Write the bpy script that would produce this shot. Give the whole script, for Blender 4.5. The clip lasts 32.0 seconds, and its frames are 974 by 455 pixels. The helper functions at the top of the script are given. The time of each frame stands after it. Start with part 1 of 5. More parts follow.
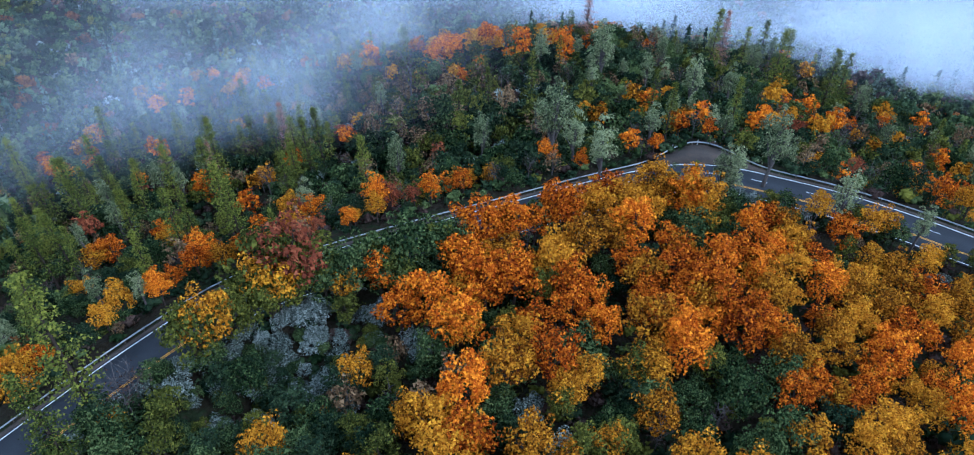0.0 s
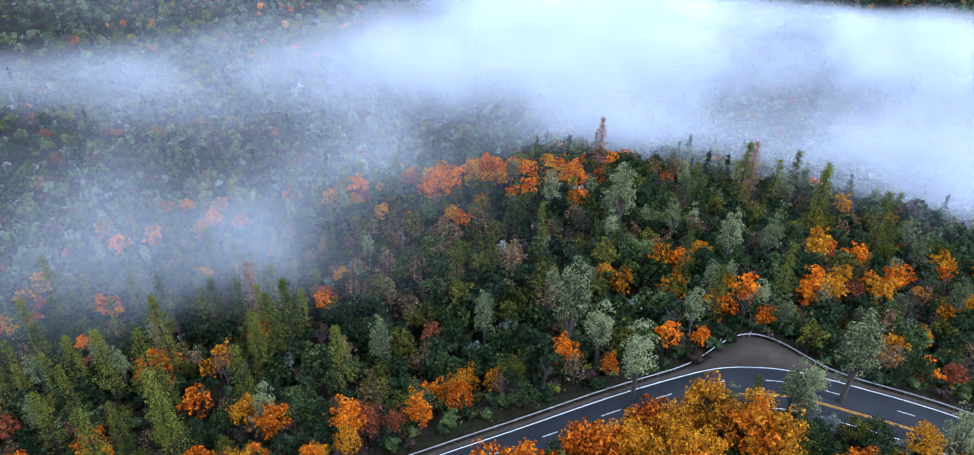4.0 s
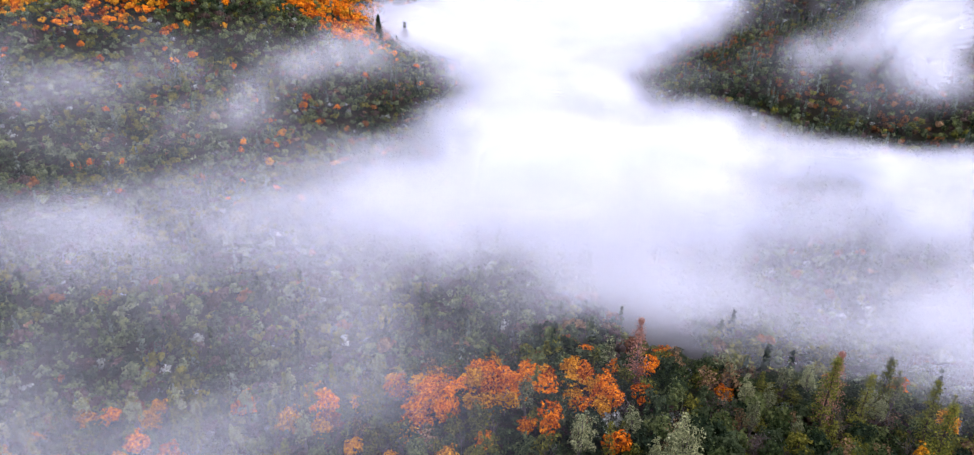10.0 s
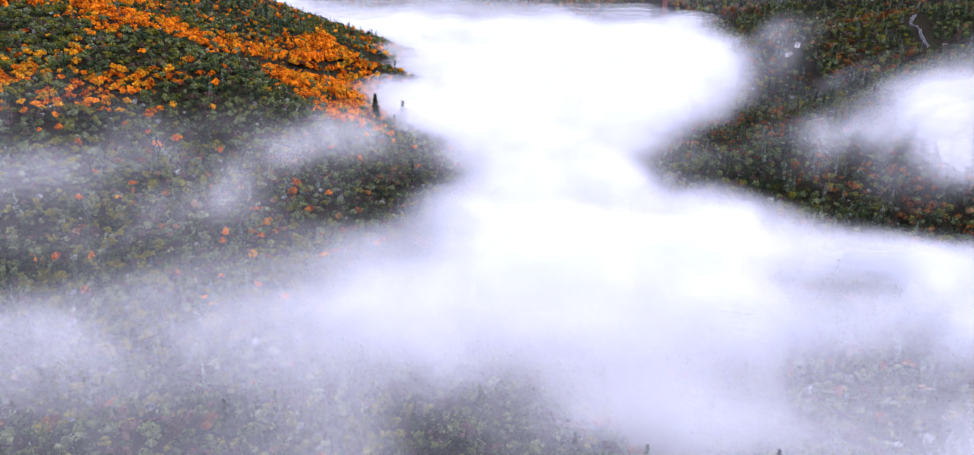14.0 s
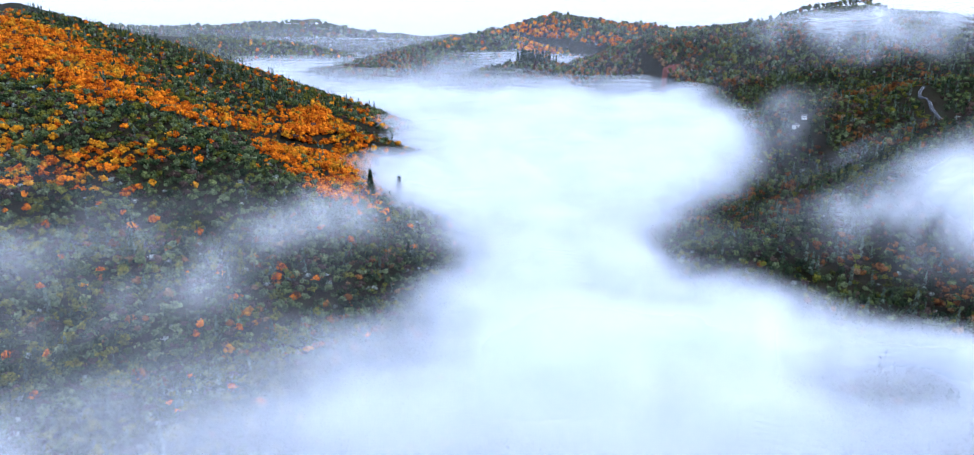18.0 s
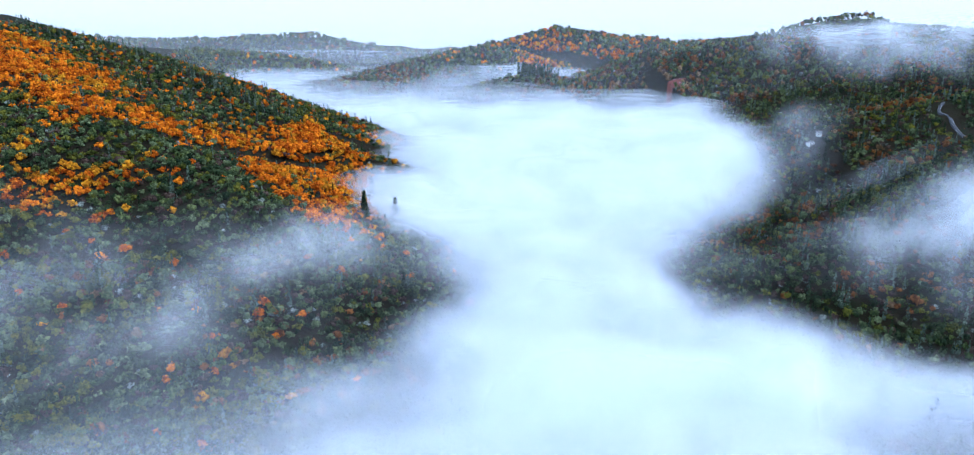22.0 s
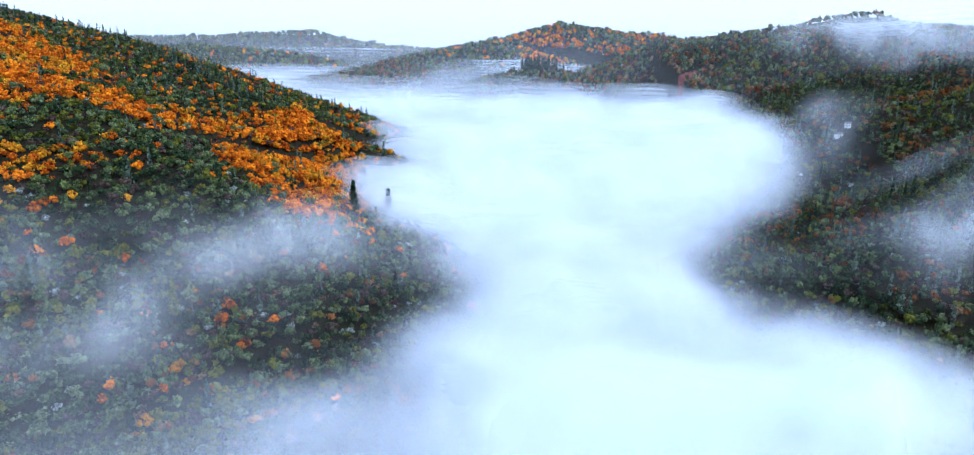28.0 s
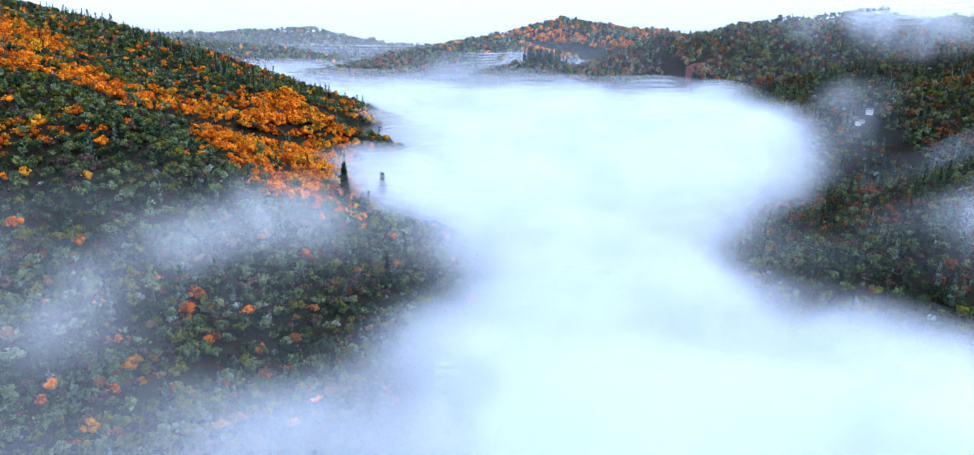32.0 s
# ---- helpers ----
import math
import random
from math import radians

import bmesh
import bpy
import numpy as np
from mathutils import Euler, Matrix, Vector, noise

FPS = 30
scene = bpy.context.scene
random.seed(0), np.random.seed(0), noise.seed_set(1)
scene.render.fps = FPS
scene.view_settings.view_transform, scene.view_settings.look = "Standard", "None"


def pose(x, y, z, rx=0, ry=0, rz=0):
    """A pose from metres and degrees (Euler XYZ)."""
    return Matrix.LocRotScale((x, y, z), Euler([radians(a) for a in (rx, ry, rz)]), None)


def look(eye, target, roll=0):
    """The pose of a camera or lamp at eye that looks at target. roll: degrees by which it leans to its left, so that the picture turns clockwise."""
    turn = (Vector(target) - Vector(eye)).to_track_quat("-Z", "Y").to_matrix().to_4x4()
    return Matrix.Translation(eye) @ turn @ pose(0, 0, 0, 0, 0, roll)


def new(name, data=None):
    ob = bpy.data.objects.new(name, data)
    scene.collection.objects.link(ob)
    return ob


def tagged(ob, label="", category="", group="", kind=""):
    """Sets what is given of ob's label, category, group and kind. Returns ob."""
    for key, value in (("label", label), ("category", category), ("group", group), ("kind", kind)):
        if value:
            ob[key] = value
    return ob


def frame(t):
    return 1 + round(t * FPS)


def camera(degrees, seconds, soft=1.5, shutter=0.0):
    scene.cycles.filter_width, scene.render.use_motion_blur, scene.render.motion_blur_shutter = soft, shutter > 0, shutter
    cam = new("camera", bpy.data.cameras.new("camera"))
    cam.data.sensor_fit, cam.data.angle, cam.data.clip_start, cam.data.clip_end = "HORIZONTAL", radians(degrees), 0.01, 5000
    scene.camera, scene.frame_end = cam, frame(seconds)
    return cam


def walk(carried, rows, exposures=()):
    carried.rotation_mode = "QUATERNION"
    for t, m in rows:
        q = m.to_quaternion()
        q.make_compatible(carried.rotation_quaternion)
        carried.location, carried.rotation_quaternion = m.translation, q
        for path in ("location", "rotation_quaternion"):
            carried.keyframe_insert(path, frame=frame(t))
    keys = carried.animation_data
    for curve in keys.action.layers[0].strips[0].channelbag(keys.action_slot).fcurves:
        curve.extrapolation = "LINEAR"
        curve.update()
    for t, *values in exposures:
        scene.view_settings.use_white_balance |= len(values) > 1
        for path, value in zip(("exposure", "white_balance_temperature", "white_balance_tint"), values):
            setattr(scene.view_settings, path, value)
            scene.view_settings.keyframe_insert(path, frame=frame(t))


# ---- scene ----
cam = camera(68.8, 32.0, soft=1.1)
METRES, EYE, TILT, LEAN, TURN = 340.0, 181.0, -40.8, 0.0, 0.0
ROWS = [
    (0.0, 0.0, 0.0, 0.0, 0.0, 0.0, 0.0),
    (0.5, -0.0003, 0.0109, 0.0093, -0.04, 0.6, -0.02),
    (1.0, -0.0006, 0.0227, 0.0192, -0.05, 1.5, -0.03),
    (1.5, -0.0009, 0.0346, 0.0292, -0.06, 2.46, -0.02),
    (2.0, -0.0013, 0.0468, 0.0393, -0.05, 3.33, -0.01),
    (2.5, -0.0016, 0.0588, 0.0493, -0.04, 4.15, 0.04),
    (3.0, -0.0021, 0.071, 0.0594, -0.05, 4.93, 0.06),
    (3.5, -0.0023, 0.0829, 0.0694, -0.03, 5.7, 0.11),
    (5.5, -0.0046, 0.1314, 0.1097, -0.14, 8.52, -0.12),
    (6.0, -0.0049, 0.1434, 0.1203, -0.12, 9.17, -0.05),
    (6.5, -0.0057, 0.1551, 0.1305, -0.15, 9.84, -0.02),
    (7.0, -0.0058, 0.1675, 0.1402, -0.12, 10.55, -0.0),
    (7.5, -0.0063, 0.1794, 0.1498, -0.15, 11.28, -0.03),
    (8.0, -0.0059, 0.1918, 0.1599, -0.1, 11.98, -0.02),
    (8.5, -0.0063, 0.2042, 0.1698, -0.11, 12.69, -0.01),
    (9.0, -0.0073, 0.2159, 0.1797, -0.16, 13.43, -0.04),
    (9.5, -0.0081, 0.2279, 0.1898, -0.19, 14.14, -0.07),
    (10.0, -0.0076, 0.2403, 0.2004, -0.11, 14.82, -0.02),
    (10.5, -0.0082, 0.2511, 0.211, -0.13, 15.48, -0.03),
    (11.0, -0.0085, 0.2621, 0.2219, -0.14, 16.14, -0.05),
    (11.5, -0.0087, 0.2725, 0.2325, -0.12, 16.79, -0.02),
    (12.0, -0.0089, 0.2849, 0.2421, -0.12, 17.51, -0.05),
    (12.5, -0.0084, 0.2947, 0.2532, -0.11, 18.13, -0.06),
    (13.0, -0.0078, 0.3065, 0.2622, -0.07, 18.81, -0.04),
    (13.5, -0.007, 0.3171, 0.2732, -0.06, 19.45, -0.06),
    (14.0, -0.0096, 0.329, 0.2842, -0.12, 20.1, -0.04),
    (14.5, -0.0115, 0.3403, 0.2953, -0.17, 20.75, -0.04),
    (16.5, -0.0121, 0.3871, 0.333, -0.15, 23.51, 0.05),
    (17.0, -0.013, 0.3984, 0.343, -0.15, 24.18, 0.06),
    (17.5, -0.0135, 0.41, 0.3529, -0.17, 24.85, 0.05),
    (18.0, -0.0142, 0.4214, 0.3629, -0.19, 25.42, 0.05),
    (18.5, -0.0148, 0.4329, 0.3729, -0.2, 25.86, 0.05),
    (19.0, -0.0157, 0.4445, 0.3829, -0.22, 26.28, 0.07),
    (19.5, -0.0167, 0.4561, 0.3929, -0.23, 26.41, 0.07),
    (20.0, -0.0172, 0.4675, 0.4028, -0.24, 26.4, 0.06),
    (20.5, -0.0179, 0.4789, 0.4127, -0.25, 26.4, 0.04),
    (21.0, -0.0185, 0.4902, 0.4227, -0.25, 26.4, 0.04),
    (21.5, -0.0193, 0.5018, 0.4329, -0.27, 26.4, 0.03),
    (22.0, -0.0198, 0.5133, 0.4427, -0.28, 26.4, 0.0),
    (22.5, -0.0204, 0.5257, 0.4514, -0.28, 26.42, -0.01),
    (23.0, -0.0212, 0.5384, 0.4596, -0.29, 26.43, -0.03),
    (23.5, -0.0217, 0.5522, 0.4669, -0.3, 26.45, -0.05),
    (24.0, -0.0221, 0.5664, 0.473, -0.3, 26.47, -0.05),
    (24.5, -0.0226, 0.5816, 0.4777, -0.29, 26.51, -0.06),
    (25.0, -0.0234, 0.5976, 0.4825, -0.29, 26.53, -0.07),
    (25.5, -0.0242, 0.6134, 0.4872, -0.3, 26.56, -0.09),
    (27.5, -0.025, 0.6748, 0.5059, -0.3, 26.61, -0.19),
    (28.0, -0.0254, 0.6904, 0.51, -0.29, 26.63, -0.19),
    (28.5, -0.0258, 0.7064, 0.5138, -0.29, 26.67, -0.2),
    (29.0, -0.0261, 0.7223, 0.5175, -0.27, 26.68, -0.2),
    (29.5, -0.0265, 0.7378, 0.5212, -0.26, 26.7, -0.23),
    (30.0, -0.0266, 0.7533, 0.5249, -0.26, 26.7, -0.25),
    (30.5, -0.0269, 0.7692, 0.5285, -0.25, 26.73, -0.26),
    (31.0, -0.0275, 0.7851, 0.5327, -0.26, 26.73, -0.27),
    (31.5, -0.028, 0.801, 0.5365, -0.26, 26.73, -0.27),
    (32.0, -0.0284, 0.8169, 0.5399, -0.25, 26.75, -0.24),
]
EXPOSURES = [(0.0, 0.60, 4450, 6), (3.0, 0.66, 4800, 9), (6.0, 0.72, 5600, 19), (9.0, 0.72, 6100, 28), (13.0, 0.74, 6050, 30), (16.0, 0.74, 5800, 24), (19.0, 0.60, 5050, 10), (24.0, 0.54, 4950, 7), (32.0, 0.62, 5050, 10)]
walk(cam, [(t, pose(0, 0, EYE, TILT, LEAN, TURN) @ pose(METRES * x, METRES * y, METRES * z, 90 + pitch, roll, yaw)) for t, x, y, z, yaw, pitch, roll in ROWS], EXPOSURES)

# ---- sky, sun, exposure ----
SUN_UP, SUN_TURN = 40.0, 120.0
sky_world = bpy.data.worlds.new("overcast_sky")
scene.world = sky_world
sky_world.use_nodes = True
scene.cycles.transparent_max_bounces = 64
scene.cycles.max_bounces = 12
scene.cycles.diffuse_bounces = 10
wn, wl = sky_world.node_tree.nodes, sky_world.node_tree.links
wn.clear()
sky = wn.new("ShaderNodeTexSky")
sky.sky_type, sky.sun_disc = "NISHITA", False
sky.sun_elevation, sky.sun_rotation = radians(SUN_UP), radians(SUN_TURN)
sky.dust_density = 4.0
veil = wn.new("ShaderNodeMix")
veil.data_type = "RGBA"
veil.inputs["Factor"].default_value = 0.75
veil.inputs["B"].default_value = (9.6, 10.0, 10.6, 1)
wl.new(sky.outputs[0], veil.inputs["A"])
back = wn.new("ShaderNodeBackground")
back.inputs["Strength"].default_value = 0.1
wl.new(veil.outputs["Result"], back.inputs["Color"])
wout = wn.new("ShaderNodeOutputWorld")
wl.new(back.outputs[0], wout.inputs["Surface"])
sun = new("sun", bpy.data.lights.new("sun", "SUN"))
sun.data.energy, sun.data.angle, sun.data.color = 1.3, radians(12), (1.0, 0.95, 0.88)
# the sun stands high on the right, a little behind the start of the flight
sun.matrix_basis = look((0, 0, 0), (-math.sin(radians(SUN_TURN)) * math.cos(radians(SUN_UP)), -math.cos(radians(SUN_TURN)) * math.cos(radians(SUN_UP)), -math.sin(radians(SUN_UP))))

# ---- plan: U is the metres of one plan unit ----
U = 340.0 / 300.0
ROAD_Z = 70.0 * U


def lattice(ix, iy, seed):
    h = np.sin(ix * 127.1 + iy * 311.7 + seed * 74.7) * 43758.5453
    return h - np.floor(h)


def value_noise(x, y, size, seed=0):
    """Smooth noise from -1 to 1 with features of that size."""
    u, v = np.asarray(x, float) / size, np.asarray(y, float) / size
    iu, iv = np.floor(u), np.floor(v)
    fu, fv = u - iu, v - iv
    fu, fv = fu * fu * (3 - 2 * fu), fv * fv * (3 - 2 * fv)
    a, b = lattice(iu, iv, seed), lattice(iu + 1, iv, seed)
    c, d = lattice(iu, iv + 1, seed), lattice(iu + 1, iv + 1, seed)
    return 2 * ((a * (1 - fu) + b * fu) * (1 - fv) + (c * (1 - fu) + d * fu) * fv) - 1


def fbm(x, y, size, seed=0, octaves=4):
    total, weight = 0, 0
    for k in range(octaves):
        total = total + value_noise(x + 17.3 * k, y - 9.1 * k, size / 2 ** k, seed + k) / 1.8 ** k
        weight += 1 / 1.8 ** k
    return total / weight * 1.6


def step(v, a, b):
    f = np.clip((np.asarray(v, float) - a) / (b - a), 0, 1)
    return f * f * (3 - 2 * f)


def along(x, y, line):
    """Distance to a polyline in the plan and the height of its nearest point."""
    best, height = np.full(np.shape(x), 1e9), np.zeros(np.shape(x))
    for (ax, ay, az), (bx, by, bz) in zip(line, line[1:]):
        dx, dy = bx - ax, by - ay
        f = np.clip(((x - ax) * dx + (y - ay) * dy) / (dx * dx + dy * dy), 0, 1)
        d = np.hypot(x - ax - f * dx, y - ay - f * dy)
        nearer = d < best
        best, height = np.where(nearer, d, best), np.where(nearer, az + f * (bz - az), height)
    return best, height


def inside(x, y, outline, soft):
    """1 inside an outline of the plan, 0 outside, with a soft edge that wanders."""
    wx, wy = x + 14 * fbm(x, y, 70, 81, 3), y + 14 * fbm(x, y, 70, 82, 3)
    d, _ = along(wx, wy, [(px, py, 0) for px, py in outline + outline[:1]])
    within = np.zeros(np.shape(x), bool)
    for (ax, ay), (bx, by) in zip(outline, outline[1:] + outline[:1]):
        if ay != by:
            within ^= ((ay > wy) != (by > wy)) & (wx < (bx - ax) * (wy - ay) / (by - ay) + ax)
    return step(np.where(within, d, -d), -0.6 * soft, soft)


def blobs(x, y, spots):
    """Sum of soft spots (x, y, radius across, radius ahead, weight) in plan units."""
    total = np.zeros(np.shape(x))
    for cx, cy, rx_, ry_, wgt in spots:
        total = total + wgt * np.exp(-((x - cx) / rx_) ** 2 - ((y - cy) / ry_) ** 2)
    return total


# crest lines of the hills (x, y, height) in plan units, with the slope of their sides and the roundness of their backs
HILLS = [
    ([(20, -900, 150), (25, -250, 105), (25, 20, 82), (30, 100, 72), (32, 150, 60), (26, 212, 47), (30, 245, 40), (30, 280, 20), (20, 345, -8)], 0.26, 35),
    ([(-900, 1150, 200), (-640, 1080, 180), (-420, 840, 140), (-265, 690, 100), (-180, 640, 76), (-105, 600, 44), (-70, 578, 20), (-55, 565, -5)], 0.30, 22),
    ([(-900, 1500, 210), (-640, 1260, 180), (-420, 1120, 132), (-250, 960, 102), (-170, 868, 80), (-142, 856, 60), (-130, 838, 10)], 0.36, 25),
    ([(900, 300, 170), (800, 600, 165), (700, 800, 155), (620, 930, 125), (480, 1000, 95), (360, 1030, 68), (250, 1010, 20)], 0.36, 30),
    ([(700, 760, 150), (480, 720, 105), (340, 690, 60), (235, 650, 18)], 0.36, 20),
    ([(1700, 1150, 200), (1200, 1350, 175), (760, 1500, 168), (470, 1640, 158), (300, 1700, 130), (190, 1640, 70)], 0.30, 40),
    ([(1500, 2300, 190), (700, 2600, 165), (420, 2650, 175), (230, 2560, 205), (60, 2500, 160), (-120, 2150, 120), (-300, 1850, 80)], 0.24, 50),
    ([(78, 1690, 98), (122, 1700, 94)], 0.35, 20),
    ([(-2600, 2500, 190), (-1300, 2350, 170), (-700, 2500, 120)], 0.2, 60),
]


def ground(x, y):
    """Height of the ground in metres at a place of the plan in metres."""
    x, y = np.asarray(x, float) / U, np.asarray(y, float) / U
    river = 60 + 60 * step(y, 380, 640) - 500 * step(y, 1000, 2300) + 420 * step(-y, -380, 150)
    floor = -8 + 0.05 * np.abs(x - river) * step(np.abs(x - river), 8, 60) + 118 * step(y, 2300, 3600)
    floor = np.minimum(floor, 150)
    total, k = np.exp(floor / 9), 9
    for line, slope, back in HILLS:
        d, h = along(x, y, line)
        h = h - slope * (np.sqrt(d * d + back * back) - back)
        total = total + np.exp(np.clip(h, -200, 400) / k)
    z = k * np.log(total)
    far = step(y, 500, 1500)
    z = z + (3 + 8 * far) * fbm(x, y, 70 + 90 * 1.0, 3) * step(z, -8, 30) + 1.5 * fbm(x, y, 25, 8, 2)
    z = z + 115 * np.exp(-(((x - 1460) / 270) ** 2 + ((y - 3300) / 240) ** 2)) + 60 * np.exp(-(((x - 1900) / 300) ** 2 + ((y - 3200) / 300) ** 2))
    z = z + 62 * np.exp(-(((x + 790) / 330) ** 2 + ((y - 3350) / 260) ** 2)) + 25 * fbm(x, y, 600, 21) * step(y, 2600, 3600)
    z = z * U
    # the bench of the road
    d = road_distance(x * U, y * U)
    return np.where(d < 60, ROAD_Z - 0.25 + (z - ROAD_Z) * step(d, 9.5, 26), z)


def spline(points, per=12):
    p = np.array([points[0]] + list(points) + [points[-1]], float)
    out = []
    for i in range(1, len(p) - 2):
        for f in np.arange(per) / per:
            out.append(0.5 * (2 * p[i] + (p[i + 1] - p[i - 1]) * f + (2 * p[i - 1] - 5 * p[i] + 4 * p[i + 1] - p[i + 2]) * f * f + (3 * p[i] - p[i - 1] - 3 * p[i + 1] + p[i + 2]) * f ** 3))
    return np.array(out + [p[-2]])


# the outer edge line of the road round the nose of the hill
EDGE = U * spline([(-150, -60), (-100, 12), (-70, 57), (-55.6, 77), (-44.2, 89), (-28.4, 97.5), (-9, 106), (4.3, 111.5), (18.7, 117.6), (30.6, 122), (39, 124.4), (46, 124.6), (52.4, 123.5), (60.3, 120.4), (73.9, 113.9), (90, 103), (115, 82), (150, 45)])
WAY = np.gradient(EDGE, axis=0)
WAY /= np.linalg.norm(WAY, axis=1)[:, None]
SIDE = np.stack([-WAY[:, 1], WAY[:, 0]], 1)  # points outwards, downhill
MIDDLE = EDGE - SIDE * 5.0


def road_distance(x, y):
    shape = np.shape(x)
    px, py = np.ravel(np.asarray(x, float)), np.ravel(np.asarray(y, float))
    best = np.full(px.shape, 1e6)
    close = np.where((px > -260) & (px < 260) & (py > -160) & (py < 260))[0]
    if len(close):
        for (ax, ay), (bx, by) in zip(MIDDLE[:-1:2], MIDDLE[2::2]):
            dx, dy = bx - ax, by - ay
            f = np.clip(((px[close] - ax) * dx + (py[close] - ay) * dy) / (dx * dx + dy * dy), 0, 1)
            best[close] = np.minimum(best[close], np.hypot(px[close] - ax - f * dx, py[close] - ay - f * dy))
        turnout = np.hypot(px[close] - 46.5 * U, py[close] - 124 * U)
        best[close] = np.minimum(best[close], np.maximum(turnout - 2, 0))
    return best.reshape(shape)


# ---- materials ----
def shader(name):
    m = bpy.data.materials.new(name)
    m.use_nodes = True
    m.node_tree.nodes.clear()
    return m, m.node_tree.nodes, m.node_tree.links


def ramp(nodes, stops):
    r = nodes.new("ShaderNodeValToRGB")
    while len(r.color_ramp.elements) < len(stops):
        r.color_ramp.elements.new(0.5)
    for e, (at, c) in zip(r.color_ramp.elements, stops):
        e.position, e.color = at, (*c, 1)
    return r


def surface(name, stops, size, rough=0.8, bump=0.3, fine=6.0, spec=0.3):
    """A matt surface whose colour wanders over two sizes of noise, with relief."""
    m, n, l = shader(name)
    where = n.new("ShaderNodeNewGeometry")
    big, small = n.new("ShaderNodeTexNoise"), n.new("ShaderNodeTexNoise")
    big.inputs["Scale"].default_value, small.inputs["Scale"].default_value = 1 / size, fine / size
    big.inputs["Detail"].default_value, small.inputs["Detail"].default_value = 4, 5
    mix = n.new("ShaderNodeMath")
    mix.operation = "MULTIPLY_ADD"
    mix.inputs[1].default_value = 0.5
    half = n.new("ShaderNodeMath")
    half.operation = "MULTIPLY"
    half.inputs[1].default_value = 0.5
    c = ramp(n, stops)
    p, b, o = n.new("ShaderNodeBsdfPrincipled"), n.new("ShaderNodeBump"), n.new("ShaderNodeOutputMaterial")
    for t in (big, small):
        l.new(where.outputs["Position"], t.inputs["Vector"])
    l.new(small.outputs["Fac"], half.inputs[0])
    l.new(big.outputs["Fac"], mix.inputs[0])
    l.new(half.outputs[0], mix.inputs[2])
    l.new(mix.outputs[0], c.inputs["Fac"])
    l.new(c.outputs["Color"], p.inputs["Base Color"])
    l.new(small.outputs["Fac"], b.inputs["Height"])
    b.inputs["Strength"].default_value, b.inputs["Distance"].default_value = bump, size / fine
    l.new(b.outputs["Normal"], p.inputs["Normal"])
    p.inputs["Roughness"].default_value, p.inputs["Specular IOR Level"].default_value = rough, spec
    l.new(p.outputs[0], o.inputs["Surface"])
    return m


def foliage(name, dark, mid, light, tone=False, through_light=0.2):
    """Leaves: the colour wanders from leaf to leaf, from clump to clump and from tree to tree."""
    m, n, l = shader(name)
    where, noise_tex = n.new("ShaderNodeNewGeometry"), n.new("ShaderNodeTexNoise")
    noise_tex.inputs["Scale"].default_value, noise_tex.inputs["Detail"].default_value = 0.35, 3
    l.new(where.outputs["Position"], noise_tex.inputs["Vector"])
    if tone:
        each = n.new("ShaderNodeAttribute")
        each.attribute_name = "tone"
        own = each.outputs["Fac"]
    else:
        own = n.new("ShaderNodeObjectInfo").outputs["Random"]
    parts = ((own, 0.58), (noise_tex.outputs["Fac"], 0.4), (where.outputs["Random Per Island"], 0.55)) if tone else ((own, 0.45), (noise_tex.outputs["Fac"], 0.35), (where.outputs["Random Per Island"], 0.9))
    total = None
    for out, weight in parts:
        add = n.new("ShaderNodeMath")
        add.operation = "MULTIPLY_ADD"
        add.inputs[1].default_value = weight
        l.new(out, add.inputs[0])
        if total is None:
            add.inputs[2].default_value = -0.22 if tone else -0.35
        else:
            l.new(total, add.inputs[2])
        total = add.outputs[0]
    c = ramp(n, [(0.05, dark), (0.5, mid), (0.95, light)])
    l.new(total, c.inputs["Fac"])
    p, t, mix, o = n.new("ShaderNodeBsdfPrincipled"), n.new("ShaderNodeBsdfTranslucent"), n.new("ShaderNodeMixShader"), n.new("ShaderNodeOutputMaterial")
    p.inputs["Roughness"].default_value, p.inputs["Specular IOR Level"].default_value = 0.75, 0.03
    l.new(c.outputs["Color"], p.inputs["Base Color"])
    l.new(c.outputs["Color"], t.inputs["Color"])
    mix.inputs["Fac"].default_value = through_light
    l.new(p.outputs[0], mix.inputs[1])
    l.new(t.outputs[0], mix.inputs[2])
    l.new(mix.outputs[0], o.inputs["Surface"])
    return m


